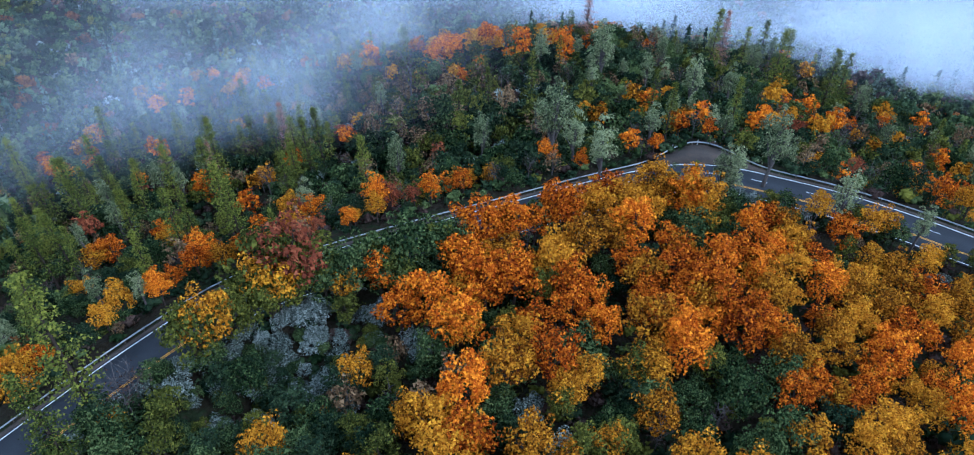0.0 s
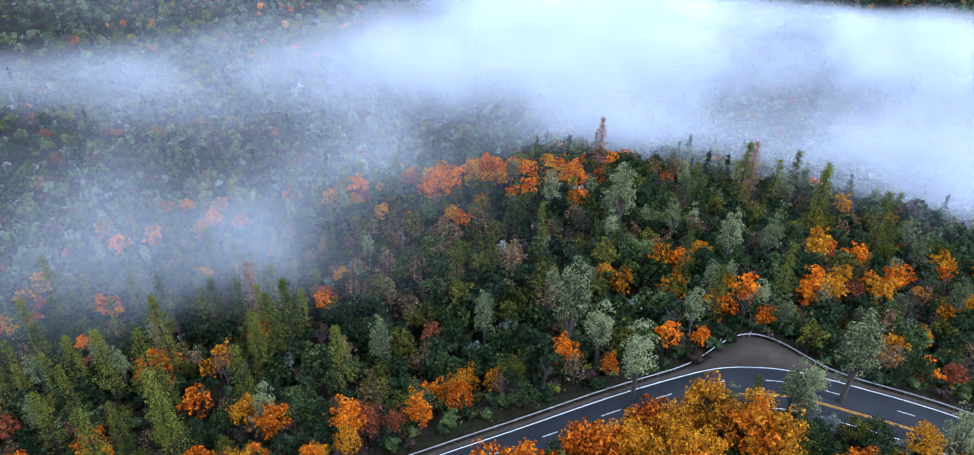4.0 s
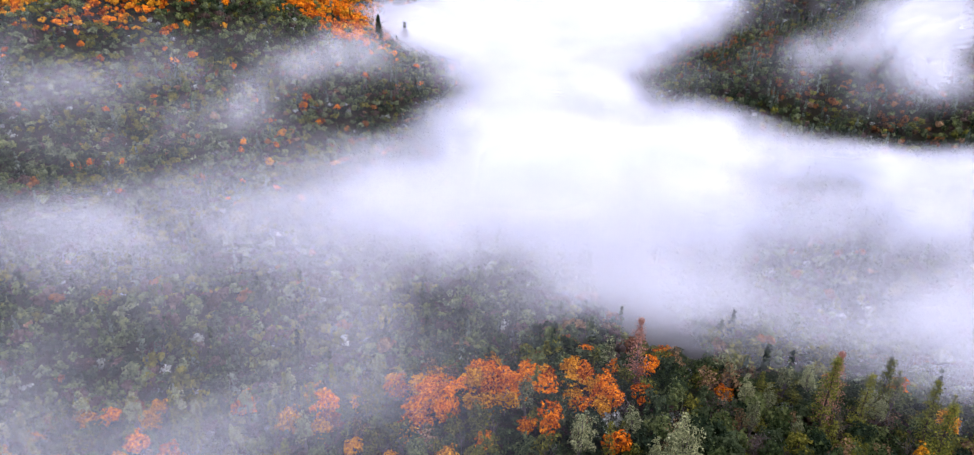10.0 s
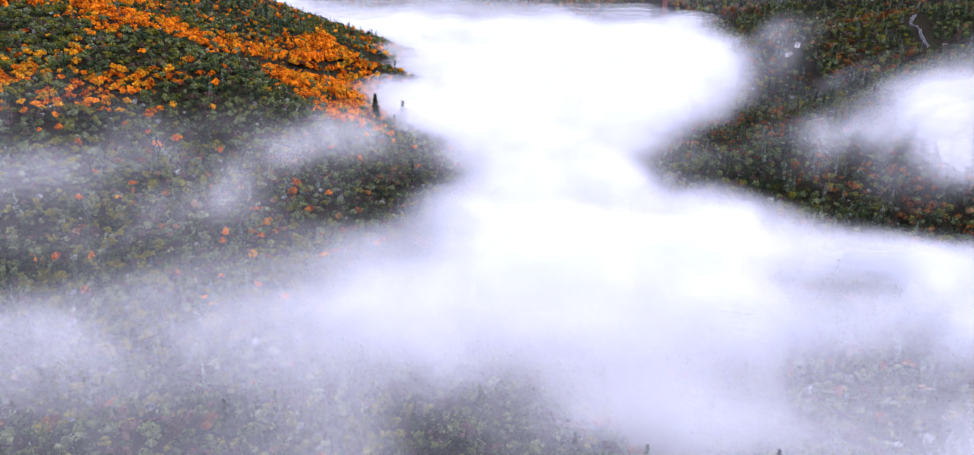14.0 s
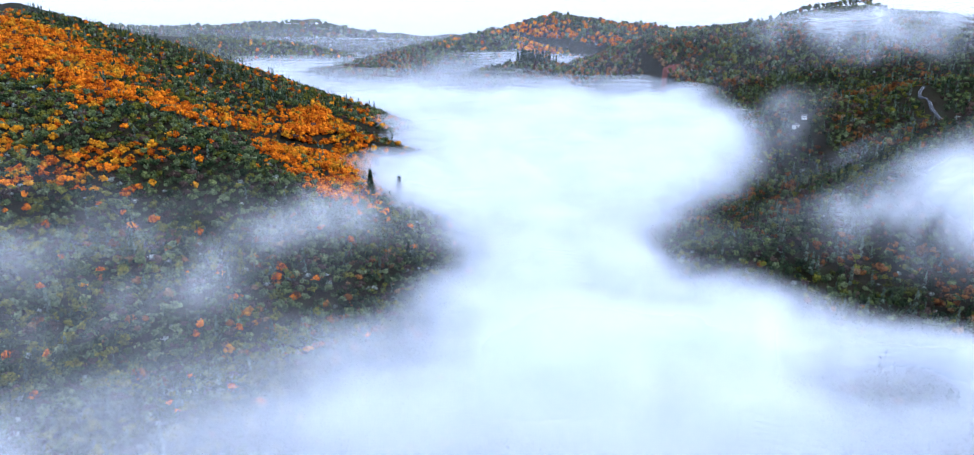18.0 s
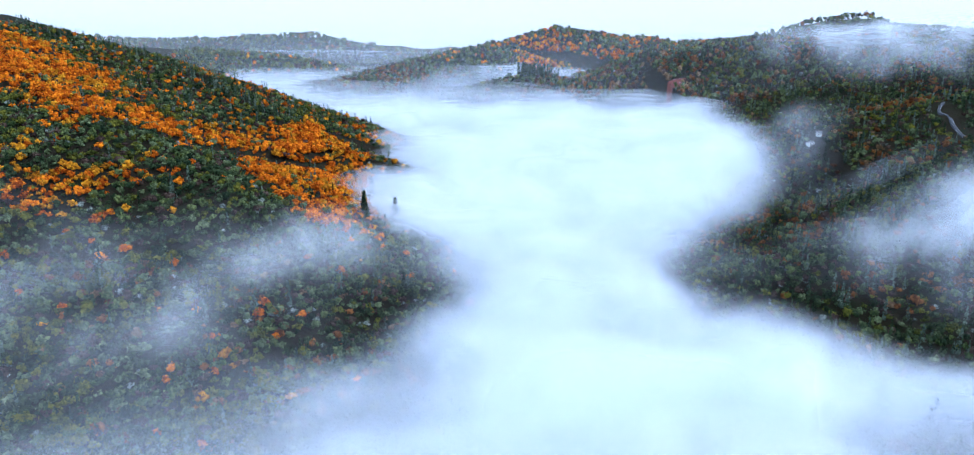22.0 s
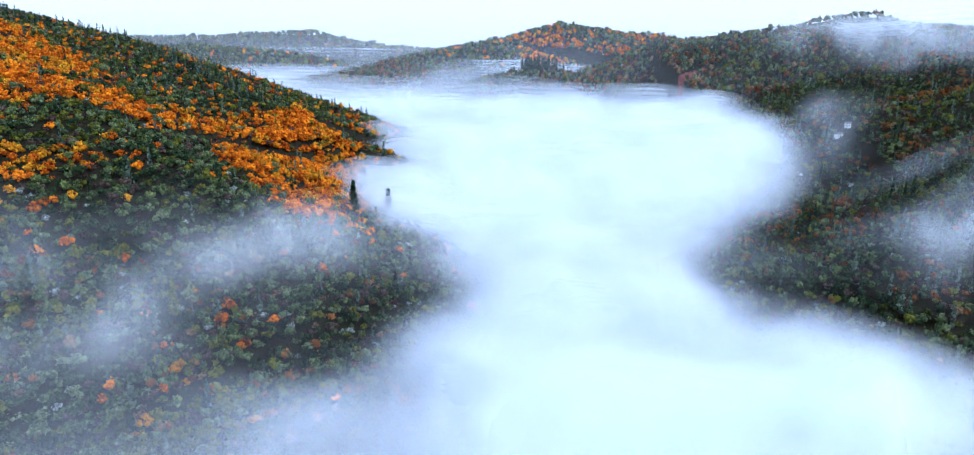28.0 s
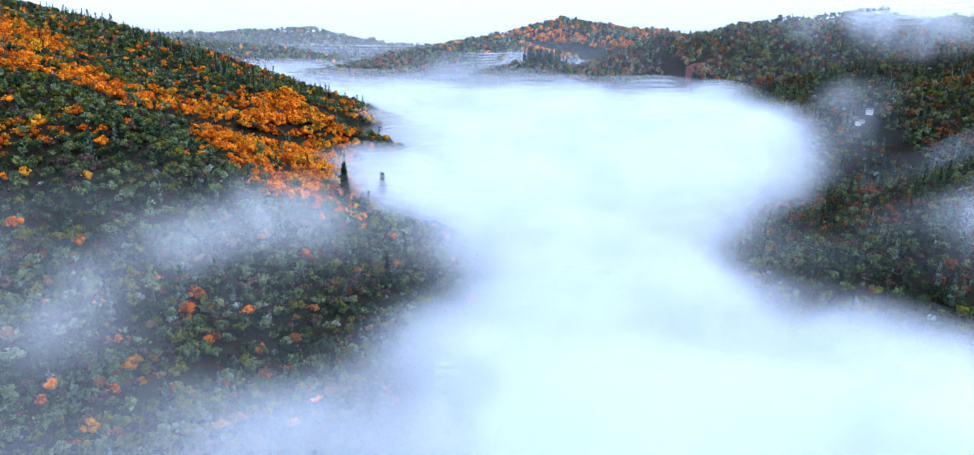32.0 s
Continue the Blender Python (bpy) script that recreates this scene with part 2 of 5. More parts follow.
LEAF = {
    "orange": ((0.085, 0.014, 0.003), (0.52, 0.115, 0.004), (0.95, 0.335, 0.006)),
    "gold": ((0.085, 0.030, 0.004), (0.46, 0.185, 0.007), (0.82, 0.400, 0.014)),
    "tan": ((0.045, 0.026, 0.014), (0.17, 0.105, 0.050), (0.34, 0.22, 0.11)),
    "rust": ((0.035, 0.014, 0.007), (0.15, 0.058, 0.018), (0.30, 0.125, 0.032)),
    "bluepine": ((0.020, 0.034, 0.026), (0.075, 0.105, 0.075), (0.17, 0.21, 0.15)),
    "red": ((0.09, 0.025, 0.014), (0.24, 0.065, 0.028), (0.36, 0.12, 0.05)),
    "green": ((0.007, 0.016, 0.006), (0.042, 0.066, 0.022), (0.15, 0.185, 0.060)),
    "olive": ((0.024, 0.030, 0.007), (0.088, 0.096, 0.017), (0.20, 0.19, 0.028)),
    "grey": ((0.020, 0.028, 0.022), (0.150, 0.172, 0.145), (0.42, 0.45, 0.40)),
    "pine": ((0.030, 0.042, 0.010), (0.125, 0.140, 0.024), (0.25, 0.25, 0.035)),
    "greypine": ((0.045, 0.058, 0.028), (0.19, 0.215, 0.100), (0.38, 0.40, 0.20)),
    "dead": ((0.18, 0.07, 0.04), (0.32, 0.14, 0.09), (0.45, 0.24, 0.17)),
    "brown": ((0.026, 0.017, 0.014), (0.065, 0.042, 0.034), (0.13, 0.088, 0.068)),
    "dark": ((0.007, 0.016, 0.008), (0.028, 0.046, 0.022), (0.072, 0.098, 0.042)),
    # the green leaf again, lightened: brightness of the open hills put into the colour
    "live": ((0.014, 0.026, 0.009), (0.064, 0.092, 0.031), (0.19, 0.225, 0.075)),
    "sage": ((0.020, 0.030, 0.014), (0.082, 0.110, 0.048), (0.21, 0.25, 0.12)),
}
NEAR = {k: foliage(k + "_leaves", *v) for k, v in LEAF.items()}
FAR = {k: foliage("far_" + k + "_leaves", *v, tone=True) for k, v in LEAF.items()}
BARK = surface("bark", [(0.3, (0.03, 0.022, 0.018)), (0.7, (0.085, 0.065, 0.05))], 0.6, 0.9, 0.6, 6, 0.05)
GREY_BARK = surface("bleached_bark", [(0.3, (0.06, 0.05, 0.048)), (0.7, (0.16, 0.14, 0.13))], 0.6, 0.9, 0.5, 6, 0.05)
EARTH = surface("forest_floor", [(0.25, (0.012, 0.010, 0.007)), (0.5, (0.026, 0.021, 0.013)), (0.62, (0.018, 0.026, 0.011)), (0.8, (0.042, 0.028, 0.016))], 14, 0.95, 0.8, 9, 0.05)
ASPHALT = surface("asphalt", [(0.3, (0.020, 0.022, 0.026)), (0.7, (0.040, 0.042, 0.048))], 5, 0.7, 0.2, 40, 0.2)
GRAVEL = surface("dusty_asphalt", [(0.3, (0.040, 0.034, 0.030)), (0.55, (0.075, 0.058, 0.045)), (0.8, (0.12, 0.07, 0.045))], 3, 0.95, 0.4, 14)
WHITE_LINE = surface("white_road_paint", [(0.3, (0.55, 0.55, 0.55)), (0.6, (0.80, 0.80, 0.80))], 1.5, 0.6, 0.1)
YELLOW_LINE = surface("yellow_road_paint", [(0.3, (0.55, 0.25, 0.02)), (0.6, (0.72, 0.36, 0.03))], 1.5, 0.6, 0.1)
STEEL = surface("galvanised_steel", [(0.3, (0.30, 0.31, 0.33)), (0.7, (0.48, 0.49, 0.52))], 0.8, 0.45, 0.1, 8, 0.5)
POST_WOOD = surface("weathered_post", [(0.3, (0.09, 0.07, 0.05)), (0.7, (0.2, 0.16, 0.12))], 0.3, 0.9, 0.4)
WATER = surface("river_water", [(0.3, (0.03, 0.05, 0.055)), (0.7, (0.08, 0.11, 0.12))], 8, 0.15, 0.3, 8, 0.5)
FOAM = surface("white_water", [(0.3, (0.6, 0.65, 0.66)), (0.7, (0.85, 0.88, 0.9))], 2, 0.6, 0.3)


def mist(name, size, strength, cut, stretch=(1.0, 1.25, 1.6), detail=4.5, least=0.0):
    """Fog: thin sheets that let most light pass, with a cloudy density."""
    m, n, l = shader(name)
    where, warp, tex = n.new("ShaderNodeNewGeometry"), n.new("ShaderNodeMapping"), n.new("ShaderNodeTexNoise")
    warp.inputs["Scale"].default_value = tuple(k / size for k in stretch)
    tex.inputs["Scale"].default_value, tex.inputs["Detail"].default_value, tex.inputs["Roughness"].default_value = 1.0, detail, 0.55
    tex.inputs["Distortion"].default_value = 0.6
    l.new(where.outputs["Position"], warp.inputs["Vector"])
    l.new(warp.outputs[0], tex.inputs["Vector"])
    thick = n.new("ShaderNodeAttribute")
    thick.attribute_name = "dens"
    spread = n.new("ShaderNodeMapRange")
    spread.interpolation_type = "SMOOTHSTEP"
    spread.inputs["From Min"].default_value, spread.inputs["From Max"].default_value = cut
    spread.inputs["To Min"].default_value = least
    l.new(tex.outputs["Fac"], spread.inputs["Value"])
    mul, cap = n.new("ShaderNodeMath"), n.new("ShaderNodeMath")
    mul.operation, cap.operation = "MULTIPLY", "MULTIPLY"
    cap.inputs[1].default_value, cap.use_clamp = strength, True
    l.new(spread.outputs["Result"], mul.inputs[0])
    l.new(thick.outputs["Fac"], mul.inputs[1])
    l.new(mul.outputs[0], cap.inputs[0])
    d, t, both, clear, mix, o = (n.new("ShaderNode" + k) for k in ("BsdfDiffuse", "BsdfTranslucent", "MixShader", "BsdfTransparent", "MixShader", "OutputMaterial"))
    d.inputs["Color"].default_value = t.inputs["Color"].default_value = (0.86, 0.90, 0.975, 1)
    both.inputs["Fac"].default_value = 0.22
    l.new(d.outputs[0], both.inputs[1])
    l.new(t.outputs[0], both.inputs[2])
    l.new(cap.outputs[0], mix.inputs["Fac"])
    l.new(clear.outputs[0], mix.inputs[1])
    l.new(both.outputs[0], mix.inputs[2])
    l.new(mix.outputs[0], o.inputs["Surface"])
    return m


# ---- mesh helpers ----
def mesh_of(name, verts, faces, material, smooth=False, attribute=None):
    """A mesh from arrays: faces is an (n, 3) or (n, 4) array."""
    verts, faces = np.asarray(verts, np.float32), np.asarray(faces, np.int32)
    me = bpy.data.meshes.new(name)
    me.vertices.add(len(verts))
    me.vertices.foreach_set("co", verts.ravel())
    me.loops.add(faces.size)
    me.loops.foreach_set("vertex_index", faces.ravel())
    me.polygons.add(len(faces))
    k = faces.shape[1]
    me.polygons.foreach_set("loop_start", np.arange(0, faces.size, k, dtype=np.int32))
    me.polygons.foreach_set("loop_total", np.full(len(faces), k, np.int32))
    if smooth:
        me.polygons.foreach_set("use_smooth", np.ones(len(faces), bool))
    if attribute:
        a = me.attributes.new(attribute[0], "FLOAT", "POINT")
        a.data.foreach_set("value", np.asarray(attribute[1], np.float32))
    me.materials.append(material)
    me.update(calc_edges=True)
    return me


def part(name, me, parent, label=""):
    ob = new(name, me)
    ob.parent = parent
    return tagged(ob, label)


def grid_faces(nx, ny):
    i = (np.arange(ny - 1)[:, None] * nx + np.arange(nx - 1)[None]).ravel()
    return np.stack([i, i + 1, i + nx + 1, i + nx], 1)


# ---- ground: one sheet to the horizon ----
gx = np.unique(np.concatenate([np.arange(-180, 180, 6.0), np.arange(-700, 700, 22.0), np.arange(-5200, 5201, 100.0)]))
gy = np.unique(np.concatenate([np.arange(0, 300, 6.0), np.arange(-300, 1300, 22.0), np.arange(1300, 3200, 36.0), np.arange(-1500, 5600, 100.0)]))
GX, GY = np.meshgrid(gx, gy)
GZ = ground(GX, GY)
land = new("ground", mesh_of("ground", np.stack([GX, GY, GZ], -1).reshape(-1, 3), grid_faces(len(gx), len(gy)), EARTH, True))
tagged(land, "dark brown forest floor of leaf litter and low scrub", "ground", kind="structure")


# ---- road ----
def ribbon(name, inner, outer, z, material, a=0, b=None, parent=None, label=""):
    """A strip along the road between two offsets from its outer edge line, outwards positive."""
    e, s = EDGE[a:b], SIDE[a:b]
    lo, hi = e + s * np.asarray(inner)[..., None], e + s * np.asarray(outer)[..., None]
    n = len(e)
    verts = np.concatenate([np.c_[lo, np.full(n, z)], np.c_[hi, np.full(n, z)], np.c_[lo, np.full(n, z - 0.12)], np.c_[hi, np.full(n, z - 0.12)]])
    i = np.arange(n - 1)
    faces = np.concatenate([np.stack([i, i + 1, i + 1 + n, i + n], 1), np.stack([i + n, i + 1 + n, i + 1 + 3 * n, i + 3 * n], 1), np.stack([i + 2 * n, i + 1 + 2 * n, i + 1, i], 1)])
    return mesh_of(name, verts, faces[:, ::-1], material)


ARC = np.concatenate([[0], np.cumsum(np.linalg.norm(np.diff(EDGE, axis=0), axis=1))])
NOSE = ARC[np.argmin(np.hypot(EDGE[:, 0] - 46.5 * U, EDGE[:, 1] - 124.5 * U))]
BULGE = 1.3 + 7.4 * np.exp(-((ARC - NOSE) / 8.5) ** 2) * 1.0
road = new("road", ribbon("road", np.full(len(EDGE), -11.0), np.full(len(EDGE), 0.35), ROAD_Z, ASPHALT))
tagged(road, "dark wet asphalt mountain road bending round the hill nose", "road", kind="structure")
shoulder = new("pavement", ribbon("pavement", np.full(len(EDGE), 0.35), BULGE, ROAD_Z - 0.01, GRAVEL))
tagged(shoulder, "dusty brown paved turnout and shoulder beside the road", "pavement", kind="structure")


def line_mesh(name, at, wide, material, a, b):
    n = len(EDGE[a:b])
    return ribbon(name, np.full(n, at - wide / 2), np.full(n, at + wide / 2), ROAD_Z + 0.006, material, a, b)


part("edge_line", line_mesh("edge_line", 0.0, 0.22, WHITE_LINE, 0, None), road, "white painted edge line")
part("edge_line", line_mesh("edge_line", -10.3, 0.18, WHITE_LINE, 0, None), road, "white painted edge line")
part("centre_line", line_mesh("centre_line", -6.75, 0.17, YELLOW_LINE, 0, None), road, "yellow painted centre line")
part("centre_line", line_mesh("centre_line", -7.10, 0.17, YELLOW_LINE, 0, None), road, "yellow painted centre line")
s = ARC[np.argmin(np.abs(EDGE[:, 0] + 14 * U))]
while s < ARC[-1] - 5:
    a, b = np.searchsorted(ARC, s), np.searchsorted(ARC, s + 3.6)
    if b - a > 1:
        part("lane_dash", line_mesh("lane_dash", -3.3, 0.16, WHITE_LINE, a, b + 1), road)
    s += 12.0

# guard rail outside the shoulder, each post and beam a part
rail = new("guard_rail")
tagged(rail, "galvanised steel guard rail on short posts along the road", "guard rail")
RAIL = EDGE + SIDE * (BULGE + 0.25)[:, None]
rl = np.concatenate([[0], np.cumsum(np.linalg.norm(np.diff(RAIL, axis=0), axis=1))])
profile = [(0.0, 0.45), (0.05, 0.52), (0.0, 0.59), (0.0, 0.63), (0.05, 0.70), (0.0, 0.78), (-0.03, 0.78), (-0.03, 0.45)]
rside = np.gradient(RAIL, axis=0)
rside = np.stack([-rside[:, 1], rside[:, 0]], 1) / np.linalg.norm(rside, axis=1)[:, None]
ring = len(profile)
verts = np.array([[*(RAIL[i] - rside[i] * o), ROAD_Z + h] for i in range(len(RAIL)) for o, h in profile])
faces = np.array([[i * ring + j, i * ring + (j + 1) % ring, (i + 1) * ring + (j + 1) % ring, (i + 1) * ring + j] for i in range(len(RAIL) - 1) for j in range(ring)])
part("beam", mesh_of("beam", verts, faces, STEEL), rail, "corrugated steel beam")


def box_mesh(name, sx, sy, z0, z1, material, bevel=0.02):
    bm = bmesh.new()
    bmesh.ops.create_cube(bm, size=1)
    for v in bm.verts:
        v.co = (v.co.x * sx, v.co.y * sy, z0 + (v.co.z + 0.5) * (z1 - z0))
    bmesh.ops.bevel(bm, geom=bm.edges[:], offset=bevel, segments=1, affect="EDGES")
    me = bpy.data.meshes.new(name)
    bm.to_mesh(me)
    bm.free()
    me.materials.append(material)
    return me


post_me = box_mesh("rail_post", 0.18, 0.2, -0.7, 0.74, POST_WOOD)
for s in np.arange(2, rl[-1] - 2, 3.8):
    i = int(np.searchsorted(rl, s))
    p = part("rail_post", post_me, rail)
    p.location = (*(RAIL[i] + rside[i] * 0.14), ROAD_Z)
    p.rotation_euler[2] = math.atan2(rside[i][1], rside[i][0])
marker_me = box_mesh("marker_post", 0.13, 0.05, -0.4, 1.5, WHITE_LINE)
for x, y in ((47.0, 132.6), (50.6, 131.8), (41.0, 130.6)):
    marker = new("marker_post", marker_me)
    marker.location = (x * U, y * U, ground(x * U, y * U) + 0.1)
    tagged(marker, "slim white roadside marker post behind the guard rail", "marker post", "turnout markers")

# ---- river ----
ry = np.arange(300, 1000, 6.0)
rx = 60 + 60 * step(ry, 380, 640) + 5 * np.sin(ry / 23)
n = len(ry)
wide = 10 + 3 * np.sin(ry / 31)
rz = np.minimum(ground((rx - wide) * U, ry * U), ground((rx + wide) * U, ry * U)) + 1.2
rz = np.full(n, np.percentile(rz, 50))
verts = np.concatenate([np.c_[(rx - wide) * U, ry * U, rz], np.c_[(rx + wide) * U, ry * U, rz]])
i = np.arange(n - 1)
water = new("water", mesh_of("water", verts, np.stack([i, i + n, i + n + 1, i + 1], 1), WATER, True))
tagged(water, "grey river with pale rapids on the valley floor", "river", kind="structure")
RIVER_Z = float(rz[0])

# ---- trees ----
rng = np.random.default_rng(7)


def limb(verts, faces, start, points, radii):
    """Adds a tapered limb to a mesh in lists. start: the ring of vertices it grows from, or None. Returns its last ring."""
    sides = 5
    for k, (p, r) in enumerate(zip(points, radii)):
        p = np.asarray(p, float)
        ahead = np.asarray(points[min(k + 1, len(points) - 1)], float) - np.asarray(points[max(k - 1, 0)], float)
        ahead = ahead / np.linalg.norm(ahead) if np.linalg.norm(ahead) > 1e-6 else np.array([0.0, 0.0, 1.0])
        u = np.cross(ahead, (0.31, 0.95, 0.1))
        u /= np.linalg.norm(u)
        w = np.cross(ahead, u)
        first = len(verts)
        for j in range(sides):
            a = j / sides * 2 * math.pi
            verts.append(p + (math.cos(a) * u + math.sin(a) * w) * r)
        ring_ = [first + j for j in range(sides)]
        if start is not None:
            for j in range(sides):
                faces.append((start[j], start[(j + 1) % sides], ring_[(j + 1) % sides], ring_[j]))
        start = ring_
    return start


def leaf_cards(at, out, size, droop=0.0):
    """Small kite-shaped sprays of leaves at the points, facing roughly along out."""
    n = len(at)
    out = out + rng.normal(0, 0.85, (n, 3))
    out[:, 2] -= droop
    out /= np.linalg.norm(out, axis=1)[:, None]
    u = np.cross(out, rng.normal(0, 1, (n, 3)))
    u /= np.linalg.norm(u, axis=1)[:, None] + 1e-9
    w = np.cross(out, u)
    s = (size * rng.uniform(0.6, 1.35, n))[:, None]
    lift = out * s * rng.uniform(-0.25, 0.25, (n, 1))
    q = np.stack([at - u * s * 0.62 - w * s * 0.3, at + u * s * 0.62 - w * s * 0.3 + lift, at + w * s * 0.75], 1)
    return q.reshape(-1, 3), np.arange(3 * n).reshape(n, 3)


def ball(n):
    p = rng.normal(0, 1, (n, 3))
    return p / np.linalg.norm(p, axis=1)[:, None]


# clumps, leaves and leaf size of the trees: the nearest ones are finer
DETAIL = [1.0, 1.0, 1.0]


def broad_tree(height, wide, clumps, leaves, size, stem=0.32, flat=0.75, open_=0.0):
    """Trunk with limbs, and a crown of separate leafy clumps with gaps between them."""
    clumps, leaves, size = int(clumps * DETAIL[0]), int(leaves * DETAIL[1]), size * DETAIL[2]
    lift = height * stem
    mid = np.array([0, 0, lift + (height - lift) * 0.42])
    p = ball(clumps * 3)
    p = p[p[:, 2] > -0.55][:clumps]
    reach = rng.uniform(0.55, 1.0, (len(p), 1)) * (1 + 0.25 * np.sin(3 * np.arctan2(p[:, 1], p[:, 0]) + rng.uniform(0, 6)))[:, None]
    heart = mid + p * reach * [wide * 0.42, wide * 0.42, (height - lift) * 0.5]
    cards_v, cards_o = [], []
    for c, d in zip(heart, p):
        o = ball(leaves)
        o[:, 2] = np.abs(o[:, 2]) * 0.9 - 0.25
        r = wide * rng.uniform(0.10, 0.18) / DETAIL[0] ** 0.35
        cards_v.append(c + o * r * [1, 1, flat] * rng.uniform(0.75, 1.1, (leaves, 1)))
        cards_o.append(o * 0.8 + d * 0.4 + [0, 0, 0.35])
    v, o = np.concatenate(cards_v), np.concatenate(cards_o)
    keep = rng.uniform(0, 1, len(v)) > open_
    crown = leaf_cards(v[keep], o[keep], size)
    knee = np.array([wide * 0.03, -wide * 0.02, lift])
    wv, wf = [], []
    top = limb(wv, wf, None, [(0, 0, -0.6), (0.05, 0.02, lift * 0.5), knee], [0.028 * height, 0.023 * height, 0.02 * height])
    for c in heart[rng.permutation(len(heart))[:7]]:
        limb(wv, wf, top, [knee + (c - knee) * 0.5 + [0, 0, 0.25], c], [0.010 * height, 0.004 * height])
    return (np.array(wv), np.array(wf)), crown


def conifer(height, wide, whorls, per, cards, size, bare=0.25, droop=0.2, thin=0.0, lean=0.0):
    """A straight stem with whorls of boughs that carry tufts of needles."""
    cards, size, loose = int(cards * DETAIL[1] * 1.5 if DETAIL[0] > 1 else cards), size * DETAIL[2], 0.16 if DETAIL[0] == 1 else 0.3
    at, out, wv, wf = [], [], [], []
    heights = height * (bare + (0.99 - bare) * (np.arange(whorls) + rng.uniform(0, 0.8, whorls)) / whorls)
    spine = [np.array([lean * z / height, 0, z]) for z in heights]
    stem = limb(wv, wf, None, [np.array([0, 0, -0.6])] + spine, 0.016 * height * (1 - 0.9 * np.concatenate([[0], heights]) / height))
    for k in range(whorls):
        z, base = heights[k], spine[k]
        f = (z / height - bare) / (1 - bare)
        long_ = wide * 0.5 * max(0.0, 1 - f) ** 0.75 * rng.uniform(0.65, 1.15) * min(1, 0.45 + f * 3.2) + 0.25
        turn = rng.uniform(0, 6.3)
        for j in range(per):
            if rng.uniform() < thin:
                continue
            a = turn + j * 6.283 / per + rng.uniform(-0.4, 0.4)
            reach = long_ * rng.uniform(0.7, 1.15)
            d = np.array([math.cos(a), math.sin(a), rng.uniform(-0.05, 0.35) - droop * (1 - f)])
            # a bough grows out of the stem's ring at this height
            r0 = (k + 1) * 5 + j % 5
            r1 = (k + 1) * 5 + (j + 1) % 5
            tip = len(wv)
            wv.append(base + d * reach * 0.9)
            wv.append(base + d * reach * 0.4 + [0, 0, 0.08])
            wf += [(r0, r1, tip, tip + 1), (r1, r0, tip + 1, tip)]
            s = np.linspace(0.3, 1.0, cards)
            at.append(base + s[:, None] * d * reach + rng.normal(0, loose, (cards, 3)) * [1, 1, 0.7])
            out.append(np.tile(d * 0.4 + [0, 0, 0.8], (cards, 1)))
    v, o = np.concatenate(at), np.concatenate(out)
    return (np.array(wv), np.array(wf)), leaf_cards(v, o, size)


def bare_tree(height, wide, limbs=11):
    wv, wf = [], []
    rings = [limb(wv, wf, None, [(0, 0, -0.6), (0.05, 0, height * 0.3)], [0.02 * height, 0.016 * height])]
    for z in (0.42, 0.54, 0.66, 0.76, 0.86):
        rings.append(limb(wv, wf, rings[-1], [(0.25 * z, 0.1 * z, height * z)], [0.018 * height * (1.05 - z)]))
    for k in range(limbs):
        root = rings[int(rng.integers(1, len(rings)))]
        base = np.mean([wv[i] for i in root], axis=0)
        a, r = rng.uniform(0, 6.3), wide * rng.uniform(0.25, 0.5)
        tip = base + [math.cos(a) * r, math.sin(a) * r, rng.uniform(0.1, 0.35) * height]
        fork = limb(wv, wf, root, [(base + tip) / 2 + [0, 0, 0.3]], [0.05])
        limb(wv, wf, fork, [tip], [0.012])
        for _ in range(2):
            limb(wv, wf, fork, [(base + tip) / 2 + rng.normal(0, 1, 3) * [1.1, 1.1, 0.5] + [0, 0, 1.3]], [0.01])
    tips = np.array([rng.normal(0, 1, 3) * wide * 0.22 + [0, 0, height * 0.72] for _ in range(90)])
    return (np.array(wv), np.array(wf)), leaf_cards(tips, ball(90), 0.3)


